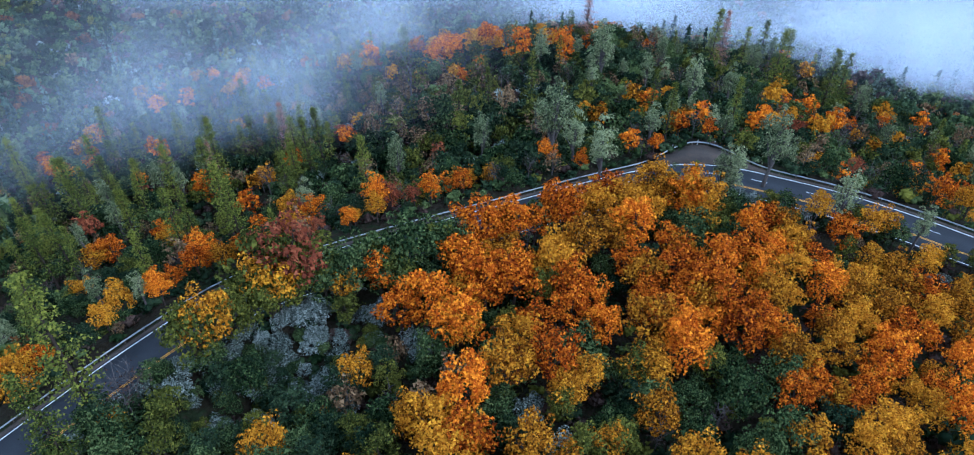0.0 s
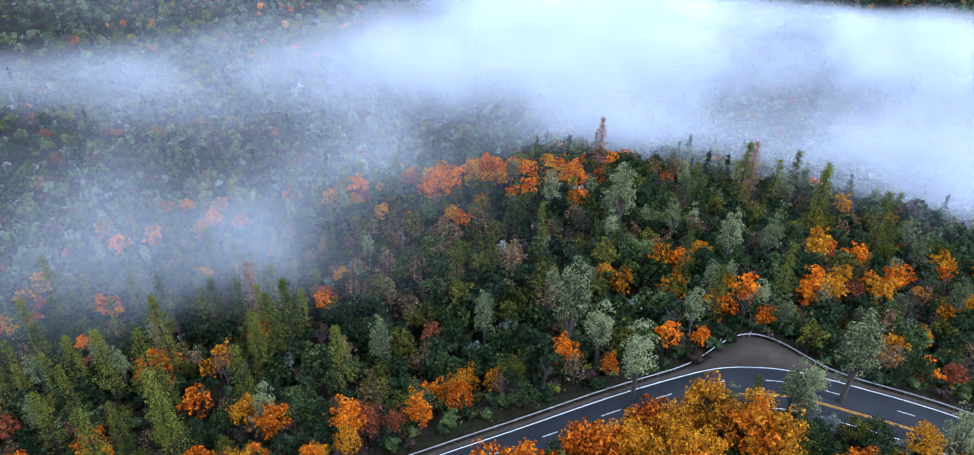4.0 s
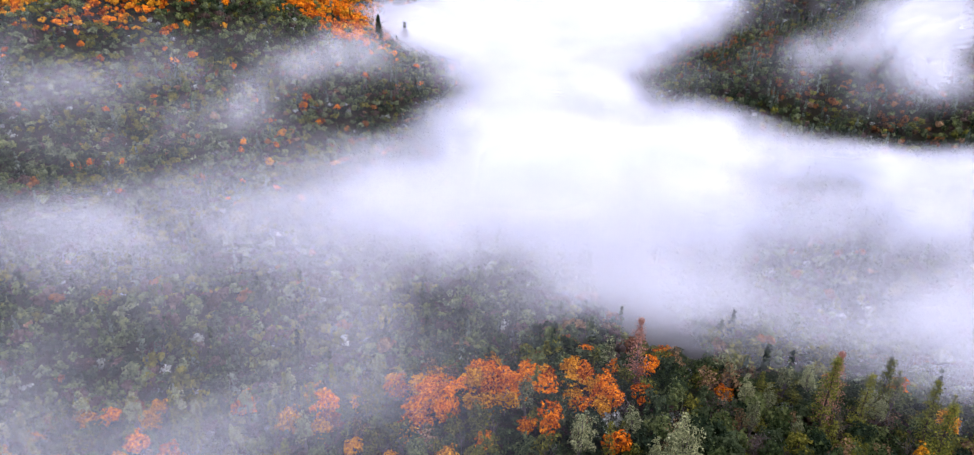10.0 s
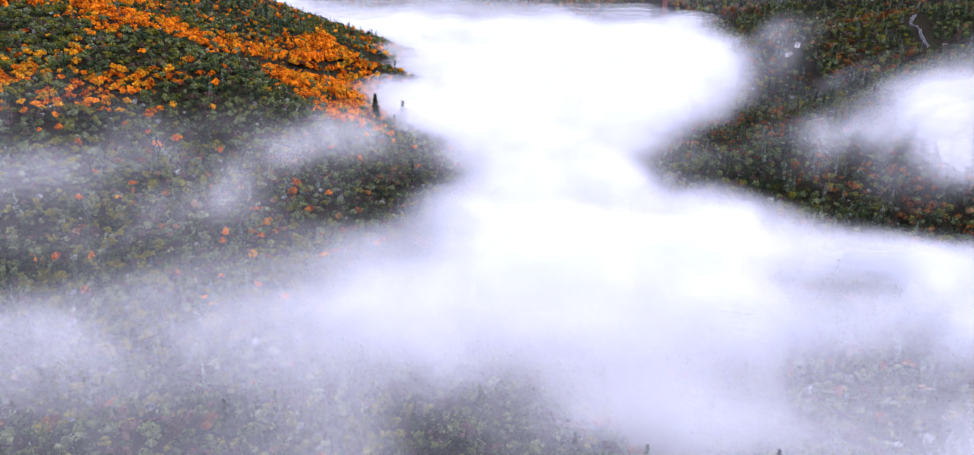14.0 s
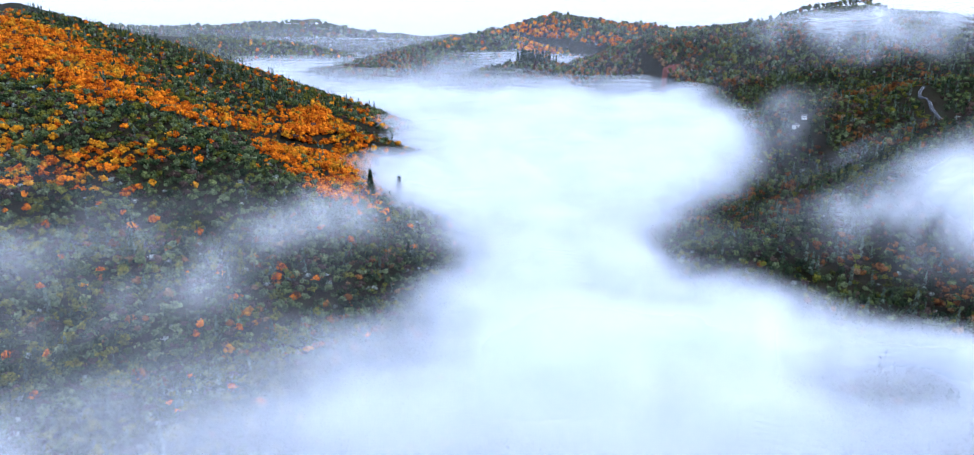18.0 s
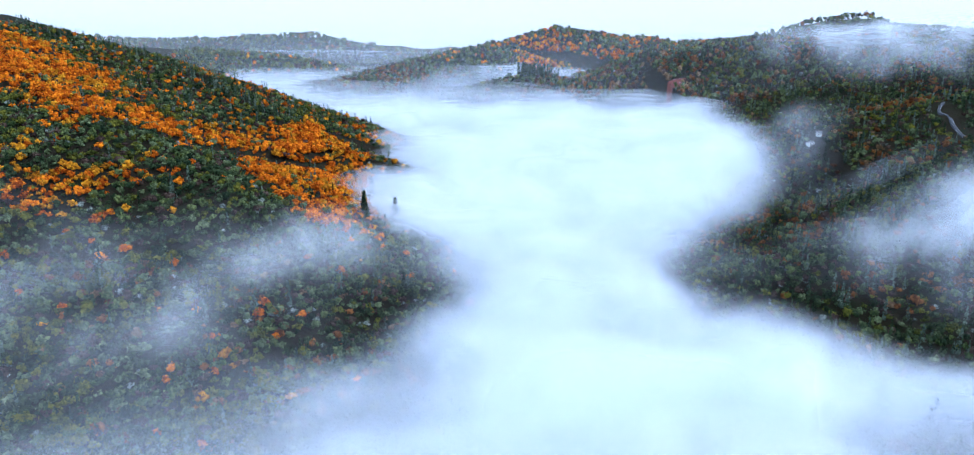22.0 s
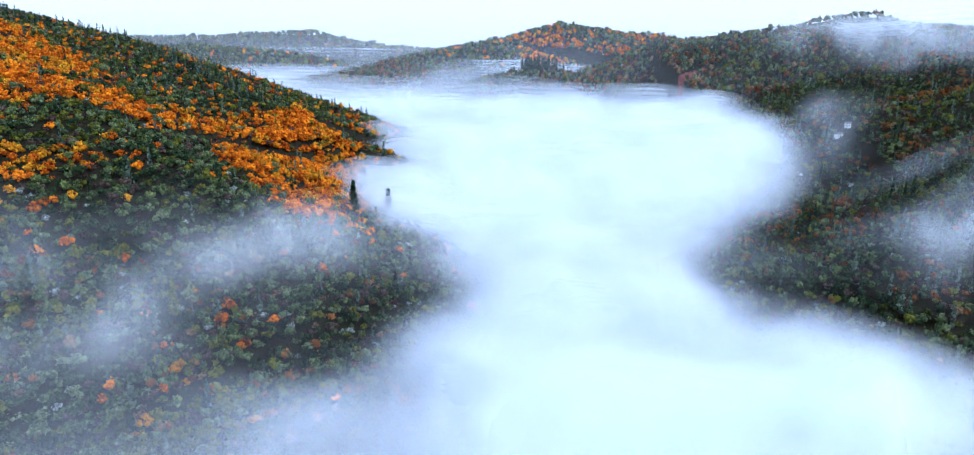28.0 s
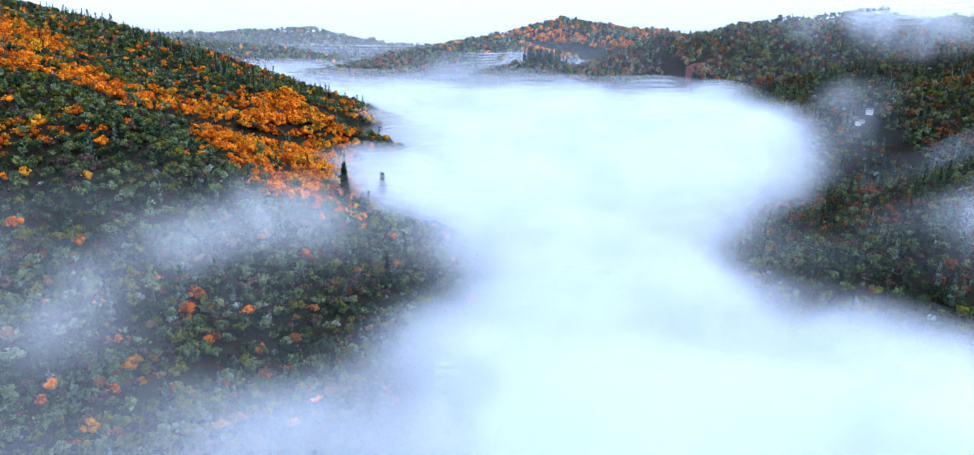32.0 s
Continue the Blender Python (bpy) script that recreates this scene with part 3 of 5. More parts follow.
KINDS = {
    # name: (maker, leaf colour, bark, label, category)
    "orange_oak": (lambda: broad_tree(12.0, 7.6, 38, 15, 0.66), "orange", BARK, "oak in bright orange autumn leaf on the forest slope", "oak tree"),
    "gold_oak": (lambda: broad_tree(11.0, 7.4, 38, 15, 0.64), "gold", BARK, "oak with golden yellow autumn leaves on the slope", "oak tree"),
    "red_oak": (lambda: broad_tree(10.5, 6.6, 34, 15, 0.60, open_=0.25), "red", BARK, "oak with thinning rust-red autumn leaves", "oak tree"),
    "live_oak": (lambda: broad_tree(9.2, 7.6, 38, 15, 0.66, 0.2, 0.8), "green", BARK, "dark green evergreen live oak with rounded crown", "oak tree"),
    "olive_oak": (lambda: broad_tree(10.0, 7.0, 38, 15, 0.62, 0.22, 0.8), "olive", BARK, "olive-green oak whose leaves begin to yellow", "oak tree"),
    "dark_oak": (lambda: broad_tree(8.4, 7.4, 38, 15, 0.64, 0.18, 0.8), "dark", BARK, "deep green evergreen oak standing in the wood", "oak tree"),
    "grey_shrub": (lambda: broad_tree(4.4, 5.8, 32, 15, 0.50, 0.12, 0.85), "grey", GREY_BARK, "silvery grey-green manzanita shrub on the slope", "shrub"),
    "pine": (lambda: conifer(21.0, 7.0, 26, 6, 7, 0.56, 0.2, 0.25, 0.40, rng.uniform(-0.8, 0.8)), "pine", BARK, "tall yellow-green ponderosa pine with an open crown", "pine tree"),
    "fir": (lambda: conifer(22.0, 9.0, 38, 8, 7, 0.8, 0.03, 0.35, 0.0), "dark", BARK, "dark green fir standing above the fog", "fir tree"),
    "snag": (lambda: conifer(18.0, 4.4, 18, 4, 2, 0.3, 0.25, 0.1, 0.3), "brown", GREY_BARK, "thin dead snag rising out of the fog", "dead tree"),
    "grey_pine": (lambda: broad_tree(18.0, 6.0, 56, 17, 0.56, 0.26, 1.5, 0.12), "greypine", GREY_BARK, "tall grey-green foothill pine with a billowing crown", "pine tree"),
    "dead_pine": (lambda: conifer(22.0, 7.2, 32, 6, 5, 0.52, 0.12, 0.25, 0.3), "dead", GREY_BARK, "dying pine with pinkish brown needles", "dead tree"),
    "tan_oak": (lambda: broad_tree(9.6, 6.6, 34, 13, 0.52, 0.24, 0.85, 0.3), "tan", GREY_BARK, "oak with thin faded tan-brown leaves on the slope", "oak tree"),
    "bare_tree": (lambda: bare_tree(9.0, 6.0), "brown", GREY_BARK, "leafless brown tree among the oaks", "bare tree"),
}
TREES = {}
for kind, (make, leaf, bark, label, category) in KINDS.items():
    TREES[kind] = []
    for variant in range(3):
        wood, crown = make()
        TREES[kind].append((mesh_of(kind + "_trunk", *wood, bark, True), mesh_of(kind + "_crown", *crown, NEAR[leaf])))
FINE = {}
DETAIL[:] = [1.7, 2.1, 0.46]
for kind in ("orange_oak", "gold_oak", "red_oak", "live_oak", "olive_oak", "dark_oak", "grey_shrub", "grey_pine", "pine", "dead_pine"):
    make, leaf, bark, label, category = KINDS[kind]
    FINE[kind] = []
    for variant in range(3):
        wood, crown = make()
        FINE[kind].append((mesh_of(kind + "_trunk", *wood, bark, True), mesh_of(kind + "_crown", *crown, NEAR[leaf])))
DETAIL[:] = [1.0, 1.0, 1.0]
COUNT = {k: 0 for k in KINDS}


CROWD = {k: [] for k in KINDS}


def plant(kind, x, y, scale=1.0, sink=0.2, tall=1.0):
    _, leaf, _, label, category = KINDS[kind]
    if COUNT[kind] >= 290:
        CROWD[kind].append((x, y, scale, tall))
        return
    trunk_me, crown_me = (FINE if kind in FINE and (y < 128 * U or (kind in ("pine", "dead_pine", "grey_pine") and y < 250 * U)) else TREES)[kind][int(rng.integers(3))]
    tree = new(kind)
    tree.location = (x, y, float(ground(x, y)) - sink)
    tree.rotation_euler[2] = rng.uniform(0, 6.28)
    tree.scale = (scale, scale, scale * tall)
    tagged(tree, label, category, "trees of the near slope")
    part("trunk", trunk_me, tree)
    part("crown", crown_me, tree)
    COUNT[kind] += 1


# single trees that stand out: kind, place in the plan, height in metres
MARKED = [
    ("pine", -58, 61.5, 34), ("pine", -57, 52.5, 25), ("gold_oak", -68, 63, 14), ("pine", -117, 160, 25), ("pine", -83, 126, 21), ("pine", -65, 134, 27), ("pine", -78, 140, 23), ("pine", -93, 118, 17),
    ("pine", -104, 121, 20), ("pine", -66, 169, 20), ("pine", -62, 184, 18), ("pine", -28, 133, 22), ("pine", -62, 205, 16), ("pine", -70, 171, 17),
    ("grey_pine", 57, 117, 22), ("grey_pine", 23, 117.5, 20), ("pine", 42, 115.8, 9), ("pine", 94, 209, 31), ("pine", 109, 201, 29), ("pine", 78, 227, 30), ("grey_pine", 46.5, 154.5, 14), ("pine", -57.5, 121, 26), ("pine", -66, 114, 23), ("pine", -106, 144, 26), ("pine", -96, 112, 24), ("grey_pine", 15, 138, 27), ("grey_pine", 19, 129, 17), ("grey_pine", 57, 175, 21), ("pine", 106, 229, 27), ("pine", 117, 209, 24),
    ("dead_pine", 84, 235, 28), ("pine", 91, 233, 24), ("pine", 101, 241, 25), ("grey_pine", 34, 193, 26), ("bare_tree", -23, 190, 24), ("grey_pine", 48, 192, 16),
    ("dead_pine", 36, 241, 27), ("grey_pine", 17, 203, 20), ("grey_pine", 7, 224, 16), ("pine", 96, 182, 13), ("pine", -83, 176, 21), ("grey_pine", 48, 112.3, 10), ("grey_pine", 88, 88, 11),
    ("grey_pine", 96, 92, 12), ("pine", -92, 150, 22), ("dead_pine", -72, 152, 20), ("dead_pine", -58, 172, 22), ("red_oak", -32, 84, 24), ("olive_oak", -36, 83, 22), ("olive_oak", -29, 86, 17), ("live_oak", -27, 88, 11), ("olive_oak", -20, 91.5, 12), ("live_oak", -13, 95, 12), ("gold_oak", -24, 84, 10),
]
TALL = {"fir": 22.0, "snag": 18.0, "pine": 21.0, "grey_pine": 18.0, "dead_pine": 22.0, "bare_tree": 9.0, "red_oak": 10.5, "olive_oak": 10.0, "live_oak": 9.2, "gold_oak": 11.0}
SPOTS = []
for kind, x, y, high in MARKED:
    f = high / TALL[kind]
    plant(kind, x * U, y * U, f if kind != "bare_tree" else f * 0.7, tall=1.0 if kind != "bare_tree" else 1.4)
    SPOTS.append((x * U, y * U))
SPOTS = np.array(SPOTS)


def pick(x, y):
    """The kind of tree that grows at a place of the near slope, in plan units."""
    r, patch = rng.uniform(), float(fbm(x, y, 34, 31, 2))
    if y < road_line(x):
        orange = float(step(x - 0.7 * max(0.0, y - 78) + 8 * patch, -27, -16)) * (1 - 0.75 * float(step(x, 34, 46) * step(y, 88, 97)))
        green = math.exp(-((x - 24) / 18) ** 2 - ((y - 54) / 11) ** 2) + math.exp(-((x + 9) / 8) ** 2 - ((y - 68) / 4) ** 2)
        silver = math.exp(-((x + 34) / 17) ** 2 - ((y - 78) / 11) ** 2)
        if r < silver * 1.2:
            return "grey_shrub"
        if rng.uniform() < orange * (0.90 + 0.2 * patch - 1.05 * green) * (0.5 if x < 0 and y < 68 else 1.0):
            gold = 0.44 + 0.34 * float(step(x, 32, 70)) + 0.35 * float(fbm(x, y, 22, 33, 2)) + 0.25 * float(step(-y, -62, -48))
            return "gold_oak" if rng.uniform() < gold else "orange_oak" if rng.uniform() < 0.95 else "red_oak"
        if rng.uniform() < 0.07:
            return "gold_oak"
        return str(rng.choice(["live_oak", "dark_oak", "olive_oak", "grey_shrub", "bare_tree", "tan_oak"], p=[0.40, 0.20, 0.22, 0.06, 0.07, 0.05]))
    crest = math.exp(-((x - 4) / 36) ** 2 - ((y - 236) / 15) ** 2)
    verge = math.exp(-((y - road_line(x) - 12) / 11) ** 2) * (0.72 if -62 < x < 2 else 0.16)
    nose = math.exp(-((x - 52) / 12) ** 2 - ((y - 147) / 8) ** 2)
    if rng.uniform() < 0.02 + 0.22 * max(0.0, patch - 0.2) + 0.85 * crest + verge + 0.5 * nose:
        return str(rng.choice(["orange_oak", "gold_oak", "red_oak"], p=[0.52, 0.38, 0.10]))
    if rng.uniform() < 0.75 * math.exp(-((x + 20) / 34) ** 2 - ((y - 188) / 28) ** 2):
        return str(rng.choice(["tan_oak", "grey_shrub", "bare_tree", "olive_oak"], p=[0.58, 0.12, 0.16, 0.14]))
    if x < -38 and rng.uniform() < 0.12:
        return "pine"
    return str(rng.choice(["live_oak", "dark_oak", "olive_oak", "bare_tree", "grey_shrub", "grey_pine", "pine", "tan_oak"], p=[0.24, 0.32, 0.14, 0.13, 0.04, 0.04, 0.02, 0.07]))


def road_line(x):
    return float(np.interp(x * U, MIDDLE[:, 0], MIDDLE[:, 1])) / U


# trees close along the uphill edge of the road
s = ARC[0] + 10
while s < ARC[-1] - 5:
    i = int(np.searchsorted(ARC, s))
    x, y = (EDGE[i] - SIDE[i] * rng.uniform(12.4, 15.0)) / U
    if -46 < x < 30:
        leaf = "orange_oak" if x > -2 else "olive_oak" if x < -30 else "live_oak"
        leaf = str(rng.choice([leaf, "gold_oak", "live_oak", "red_oak"], p=[0.62, 0.2, 0.12, 0.06] if x > -10 else [0.70, 0.05, 0.23, 0.02]))
        plant(leaf, x * U, y * U, rng.uniform(1.0, 1.4) * (1.15 if x < -6 else 1.0 if x < 18 else 0.75), tall=rng.uniform(1.0, 1.2))
        s += 4.6
    elif x >= 30:
        plant(str(rng.choice(["gold_oak", "grey_shrub", "olive_oak", "live_oak", "grey_pine"], p=[0.3, 0.2, 0.22, 0.2, 0.08])), x * U, y * U, rng.uniform(0.62, 0.96))
        s += 3.6
    else:
        x, y = (EDGE[i] - SIDE[i] * rng.uniform(11.4, 12.6)) / U
        plant(str(rng.choice(["grey_shrub", "grey_shrub", "live_oak"])), x * U, y * U, rng.uniform(0.7, 0.95))
        s += 3.2


# shrubs and young oaks that close the slope inside the bend
for gy_ in np.arange(40, 100, 2.9):
    for gx_ in np.arange(-84, 8, 2.9):
        x, y = gx_ + rng.uniform(-1.3, 1.3), gy_ + rng.uniform(-1.3, 1.3)
        gap = float(road_distance(x * U, y * U))
        if y > road_line(x) or gap < 7.4 or abs(x) > 26 + 0.74 * y or x - 0.7 * max(0.0, y - 78) > -17:
            continue
        silver = math.exp(-((x + 36) / 19) ** 2 - ((y - 77) / 12) ** 2)
        if rng.uniform() < 0.85 * silver + (0.25 if gap < 12 else 0.0):
            plant("grey_shrub", x * U, y * U, rng.uniform(0.55, 0.9), tall=rng.uniform(0.9, 1.3))
        elif rng.uniform() < 0.62:
            kind = str(rng.choice(["live_oak", "dark_oak", "olive_oak", "gold_oak"], p=[0.48, 0.28, 0.20, 0.04]))
            plant(kind, x * U, y * U, rng.uniform(0.36, 0.62), tall=rng.uniform(0.85, 1.15))


pitch = 4.6
for gy_ in np.arange(38, 268, pitch):
    for gx_ in np.arange(-170, 170, pitch):
        x, y = gx_ + rng.uniform(-0.48, 0.48) * pitch, gy_ + rng.uniform(-0.48, 0.48) * pitch
        if abs(x) > 26 + 0.74 * y or (y > 200 and abs(x) > 140):
            continue
        if float(road_distance(x * U, y * U)) < (7.6 if y < road_line(x) else 8.9):
            continue
        if np.min(np.hypot(SPOTS[:, 0] - x * U, SPOTS[:, 1] - y * U)) < 3.8:
            continue
        kind = pick(x, y)
        below = y < road_line(x) and kind in ("orange_oak", "gold_oak", "red_oak") and -16 < x < 40
        near_road = float(road_distance(x * U, y * U)) < 14
        size = rng.uniform(0.70, 1.15) * (1.0 if not near_road else 0.8 if y > road_line(x) else 1.2 if -46 < x < 2 else 1.05 if x < 26 else 0.6)
        if below:
            size = rng.uniform(0.85, 1.4)
        elif kind in ("pine", "grey_pine"):
            size *= 0.8 if kind == "grey_pine" else 1.0 if y < 195 else 0.65
        elif kind in ("orange_oak", "gold_oak", "red_oak") and y > road_line(x):
            size *= 0.92
        elif x < -35 and y > road_line(x) and kind != "pine":
            size *= 0.8
        plant(kind, x * U, y * U, size, tall=rng.uniform(0.85, 1.2))


# low undergrowth that closes the gaps between the near trees
def undergrowth():
    x, y = scatter(-170, 170, 40, 262, 3.3)
    d = road_distance(x * U, y * U)
    keep = d > np.where(y * U < np.interp(x * U, MIDDLE[:, 0], MIDDLE[:, 1]), 6.9, 7.7)
    x, y = x[keep], y[keep]
    wide = rng.uniform(2.6, 5.4, len(x))
    rows = np.stack([x * U, y * U, wide, wide * rng.uniform(0.45, 0.8, len(x))], 1)
    sort = rng.uniform(0, 1, len(x)) + 0.25 * fbm(x, y, 30, 35, 2)
    for low, high, leaf, words in ((-1, 0.42, "dark", "dark green"), (0.42, 0.66, "brown", "bare brown"), (0.66, 0.92, "green", "green"), (0.92, 3, "olive", "olive-green")):
        pick_ = (sort >= low) & (sort < high)
        woods(leaf + "_undergrowth", "bush", leaf, rows[pick_], words + " brush growing under the near trees", "undergrowth")


# the rest of the near trees, past those that are things of their own
for kind, rows in CROWD.items():
    if not rows:
        continue
    for piece, mats in ((1, FAR[KINDS[kind][1]]),):
        vs, fs, ts, n = [], [], [], 0
        for x, y, f, tall in rows:
            me = (FINE if kind in FINE and y < 110 * U else TREES)[kind][int(abs(x * 7 + y * 3)) % 3][piece]
            v = np.empty(len(me.vertices) * 3, np.float32)
            me.vertices.foreach_get("co", v)
            q = np.empty(len(me.loops), np.int32)
            me.loops.foreach_get("vertex_index", q)
            v = v.reshape(-1, 3) * [f, f, f * tall]
            a = (x * 13 + y * 7) % 6.28
            v = np.stack([v[:, 0] * math.cos(a) - v[:, 1] * math.sin(a) + x, v[:, 0] * math.sin(a) + v[:, 1] * math.cos(a) + y, v[:, 2] + float(ground(x, y)) - 0.2], 1)
            vs.append(v)
            fs.append(q.reshape(-1, 3 if piece else 4) + n)
            ts.append(np.full(len(v), (x * 0.37 + y * 0.73) % 1.0))
            n += len(v)
        name = kind + ("_wood" if piece else "_stems")
        ob = new(name, mesh_of(name, np.concatenate(vs), np.concatenate(fs), mats or KINDS[kind][2], False, ("tone", np.concatenate(ts))))
        tagged(ob, ("crowns" if piece else "trunks") + " of a wood of " + KINDS[kind][3].split(" on the ")[0].split(" in the ")[0] + " trees", "woodland", kind="stuff")


# ---- woods further off ----
def knobs(centres, radii):
    """Small uneven knobs of leaves, each an octahedron pulled out of shape."""
    corner = np.array([(1, 0, 0), (-1, 0, 0), (0, 1, 0), (0, -1, 0), (0, 0, 1), (0, 0, -1)], float)
    face = np.array([(0, 2, 4), (2, 1, 4), (1, 3, 4), (3, 0, 4), (2, 0, 5), (1, 2, 5), (3, 1, 5), (0, 3, 5)])
    vs, fs = [], []
    for k, (c, r) in enumerate(zip(centres, radii)):
        q, _ = np.linalg.qr(rng.normal(0, 1, (3, 3)))
        q *= np.sign(np.linalg.det(q))
        vs.append(c + (corner * rng.uniform(0.75, 1.3, (6, 1)) @ q) * r)
        fs.append(face + 6 * k)
    return np.concatenate(vs), np.concatenate(fs)


def lump(kind):
    """One far tree, one metre high and about as wide: a few dark knobs hung with many small sprays of leaves."""
    cards = {"spire": 40, "round": 62, "bush": 34, "low": 36, "speck": 16}[kind]
    if kind == "spire":
        h = np.linspace(0.12, 0.85, 3)
        v, f = knobs(np.c_[rng.normal(0, 0.02, (3, 2)), h], 0.15 * (1.02 - h))
        h = rng.uniform(0.06, 1.0, cards) ** 0.85
        a = rng.uniform(0, 6.28, cards)
        o = np.stack([np.cos(a), np.sin(a), np.full(cards, 0.35)], 1)
        place = np.c_[o[:, :2] * (0.24 * (1.03 - h) * rng.uniform(0.45, 1.1, cards))[:, None], h]
        size = rng.uniform(0.06, 0.11, (cards, 1))
    else:
        many, big = {"round": (11, 0.185), "bush": (4, 0.26), "low": (7, 0.22), "speck": (3, 0.30)}[kind]
        o = ball(many)
        o[:, 2] = np.abs(o[:, 2]) * 0.95 - 0.28
        at = o * [0.34, 0.34, 0.36] * rng.uniform(0.6, 1.15, (many, 1)) + [0, 0, 0.50]
        at[0] = (0, 0, 0.45)
        solid = {"round": 5, "bush": 3, "low": 3, "speck": 2}[kind]
        v, f = knobs(at[:solid], np.full(solid, big * 0.95))
        own = rng.integers(0, many, cards)
        o = ball(cards)
        o[:, 2] = np.abs(o[:, 2]) * 1.1 - 0.3
        place = at[own] + o * (big * rng.uniform(0.75, 1.25, (cards, 1)))
        size = {"round": 0.10, "bush": 0.13, "low": 0.13, "speck": 0.20}[kind] * rng.uniform(0.7, 1.5, (cards, 1))
    o = o + rng.normal(0, 0.5, (cards, 3))
    u = np.cross(o, rng.normal(0, 1, (cards, 3)))
    u /= np.linalg.norm(u, axis=1)[:, None] + 1e-9
    w = np.cross(o, u)
    w /= np.linalg.norm(w, axis=1)[:, None] + 1e-9
    tri = np.stack([place - u * size * 0.7 - w * size * 0.4, place + u * size * 0.7 - w * size * 0.4, place + w * size * 0.8], 1).reshape(-1, 3)
    return np.concatenate([v, tri]), np.concatenate([f, np.arange(3 * cards).reshape(-1, 3) + len(v)])


LUMPS = {k: [lump(k) for _ in range(5)] for k in ("round", "low", "bush", "speck", "spire")}


def woods(name, shape, leaf, places, label, category):
    """Many far trees of one sort as one mesh. places: rows of x, y, width, height."""
    if len(places) == 0:
        return
    places = np.asarray(places)
    z = ground(places[:, 0], places[:, 1])
    which = rng.integers(0, 5, len(places))
    vs, fs, ts, n = [], [], [], 0
    for k in range(5):
        v, f = LUMPS[shape][k]
        p, pz = places[which == k], z[which == k]
        a = rng.uniform(0, 6.28, len(p))
        c, s_ = np.cos(a)[:, None], np.sin(a)[:, None]
        x = (v[None, :, 0] * c - v[None, :, 1] * s_) * p[:, 2:3] + p[:, 0:1]
        y = (v[None, :, 0] * s_ + v[None, :, 1] * c) * p[:, 2:3] + p[:, 1:2]
        h = v[None, :, 2] * p[:, 3:4] + pz[:, None] - 0.6
        vs.append(np.stack([x, y, h], -1).reshape(-1, 3))
        fs.append((f[None] + (np.arange(len(p)) * len(v))[:, None, None]).reshape(-1, 3) + n)
        ts.append(np.repeat(rng.uniform(0, 1, len(p)), len(v)))
        n += len(v) * len(p)
    ob = new(name, mesh_of(name, np.concatenate(vs), np.concatenate(fs), FAR[leaf], False, ("tone", np.concatenate(ts))))
    tagged(ob, label, category, kind="stuff")


# places kept free of trees: the road over the right bank hill, a red earth clearing, two cottages
FAR_ROAD = [(462, 895), (466, 912), (470, 928), (479, 950), (477, 962), (484, 974), (493, 984)]
CLEAR = [(325, 1470, 24, 16), (341, 1482, 16, 10), (352, 980, 9, 9), (362, 984, 9, 9)]


def scatter(x0, x1, y0, y1, pitch):
    gx_, gy_ = np.meshgrid(np.arange(x0, x1, pitch), np.arange(y0, y1, pitch))
    gx_, gy_ = gx_.ravel() + rng.uniform(-0.5, 0.5, gx_.size) * pitch, gy_.ravel() + rng.uniform(-0.5, 0.5, gx_.size) * pitch
    keep = np.abs(gx_) < 0.74 * (gy_ - 40) + 56
    d, _ = along(gx_, gy_ + 3, [(px, py, 0) for px, py in FAR_ROAD])
    keep &= d > 9
    for cx, cy, rx_, ry_ in CLEAR:
        keep &= ((gx_ - cx) / rx_) ** 2 + ((gy_ - cy) / ry_) ** 2 > 1
    return gx_[keep], gy_[keep]


def facing(x, y, sun_side=-0.12):
    """True where the ground does not fall away to the far side."""
    return (ground(x * U, y * U + 12) - ground(x * U, y * U - 12)) / 24 > sun_side


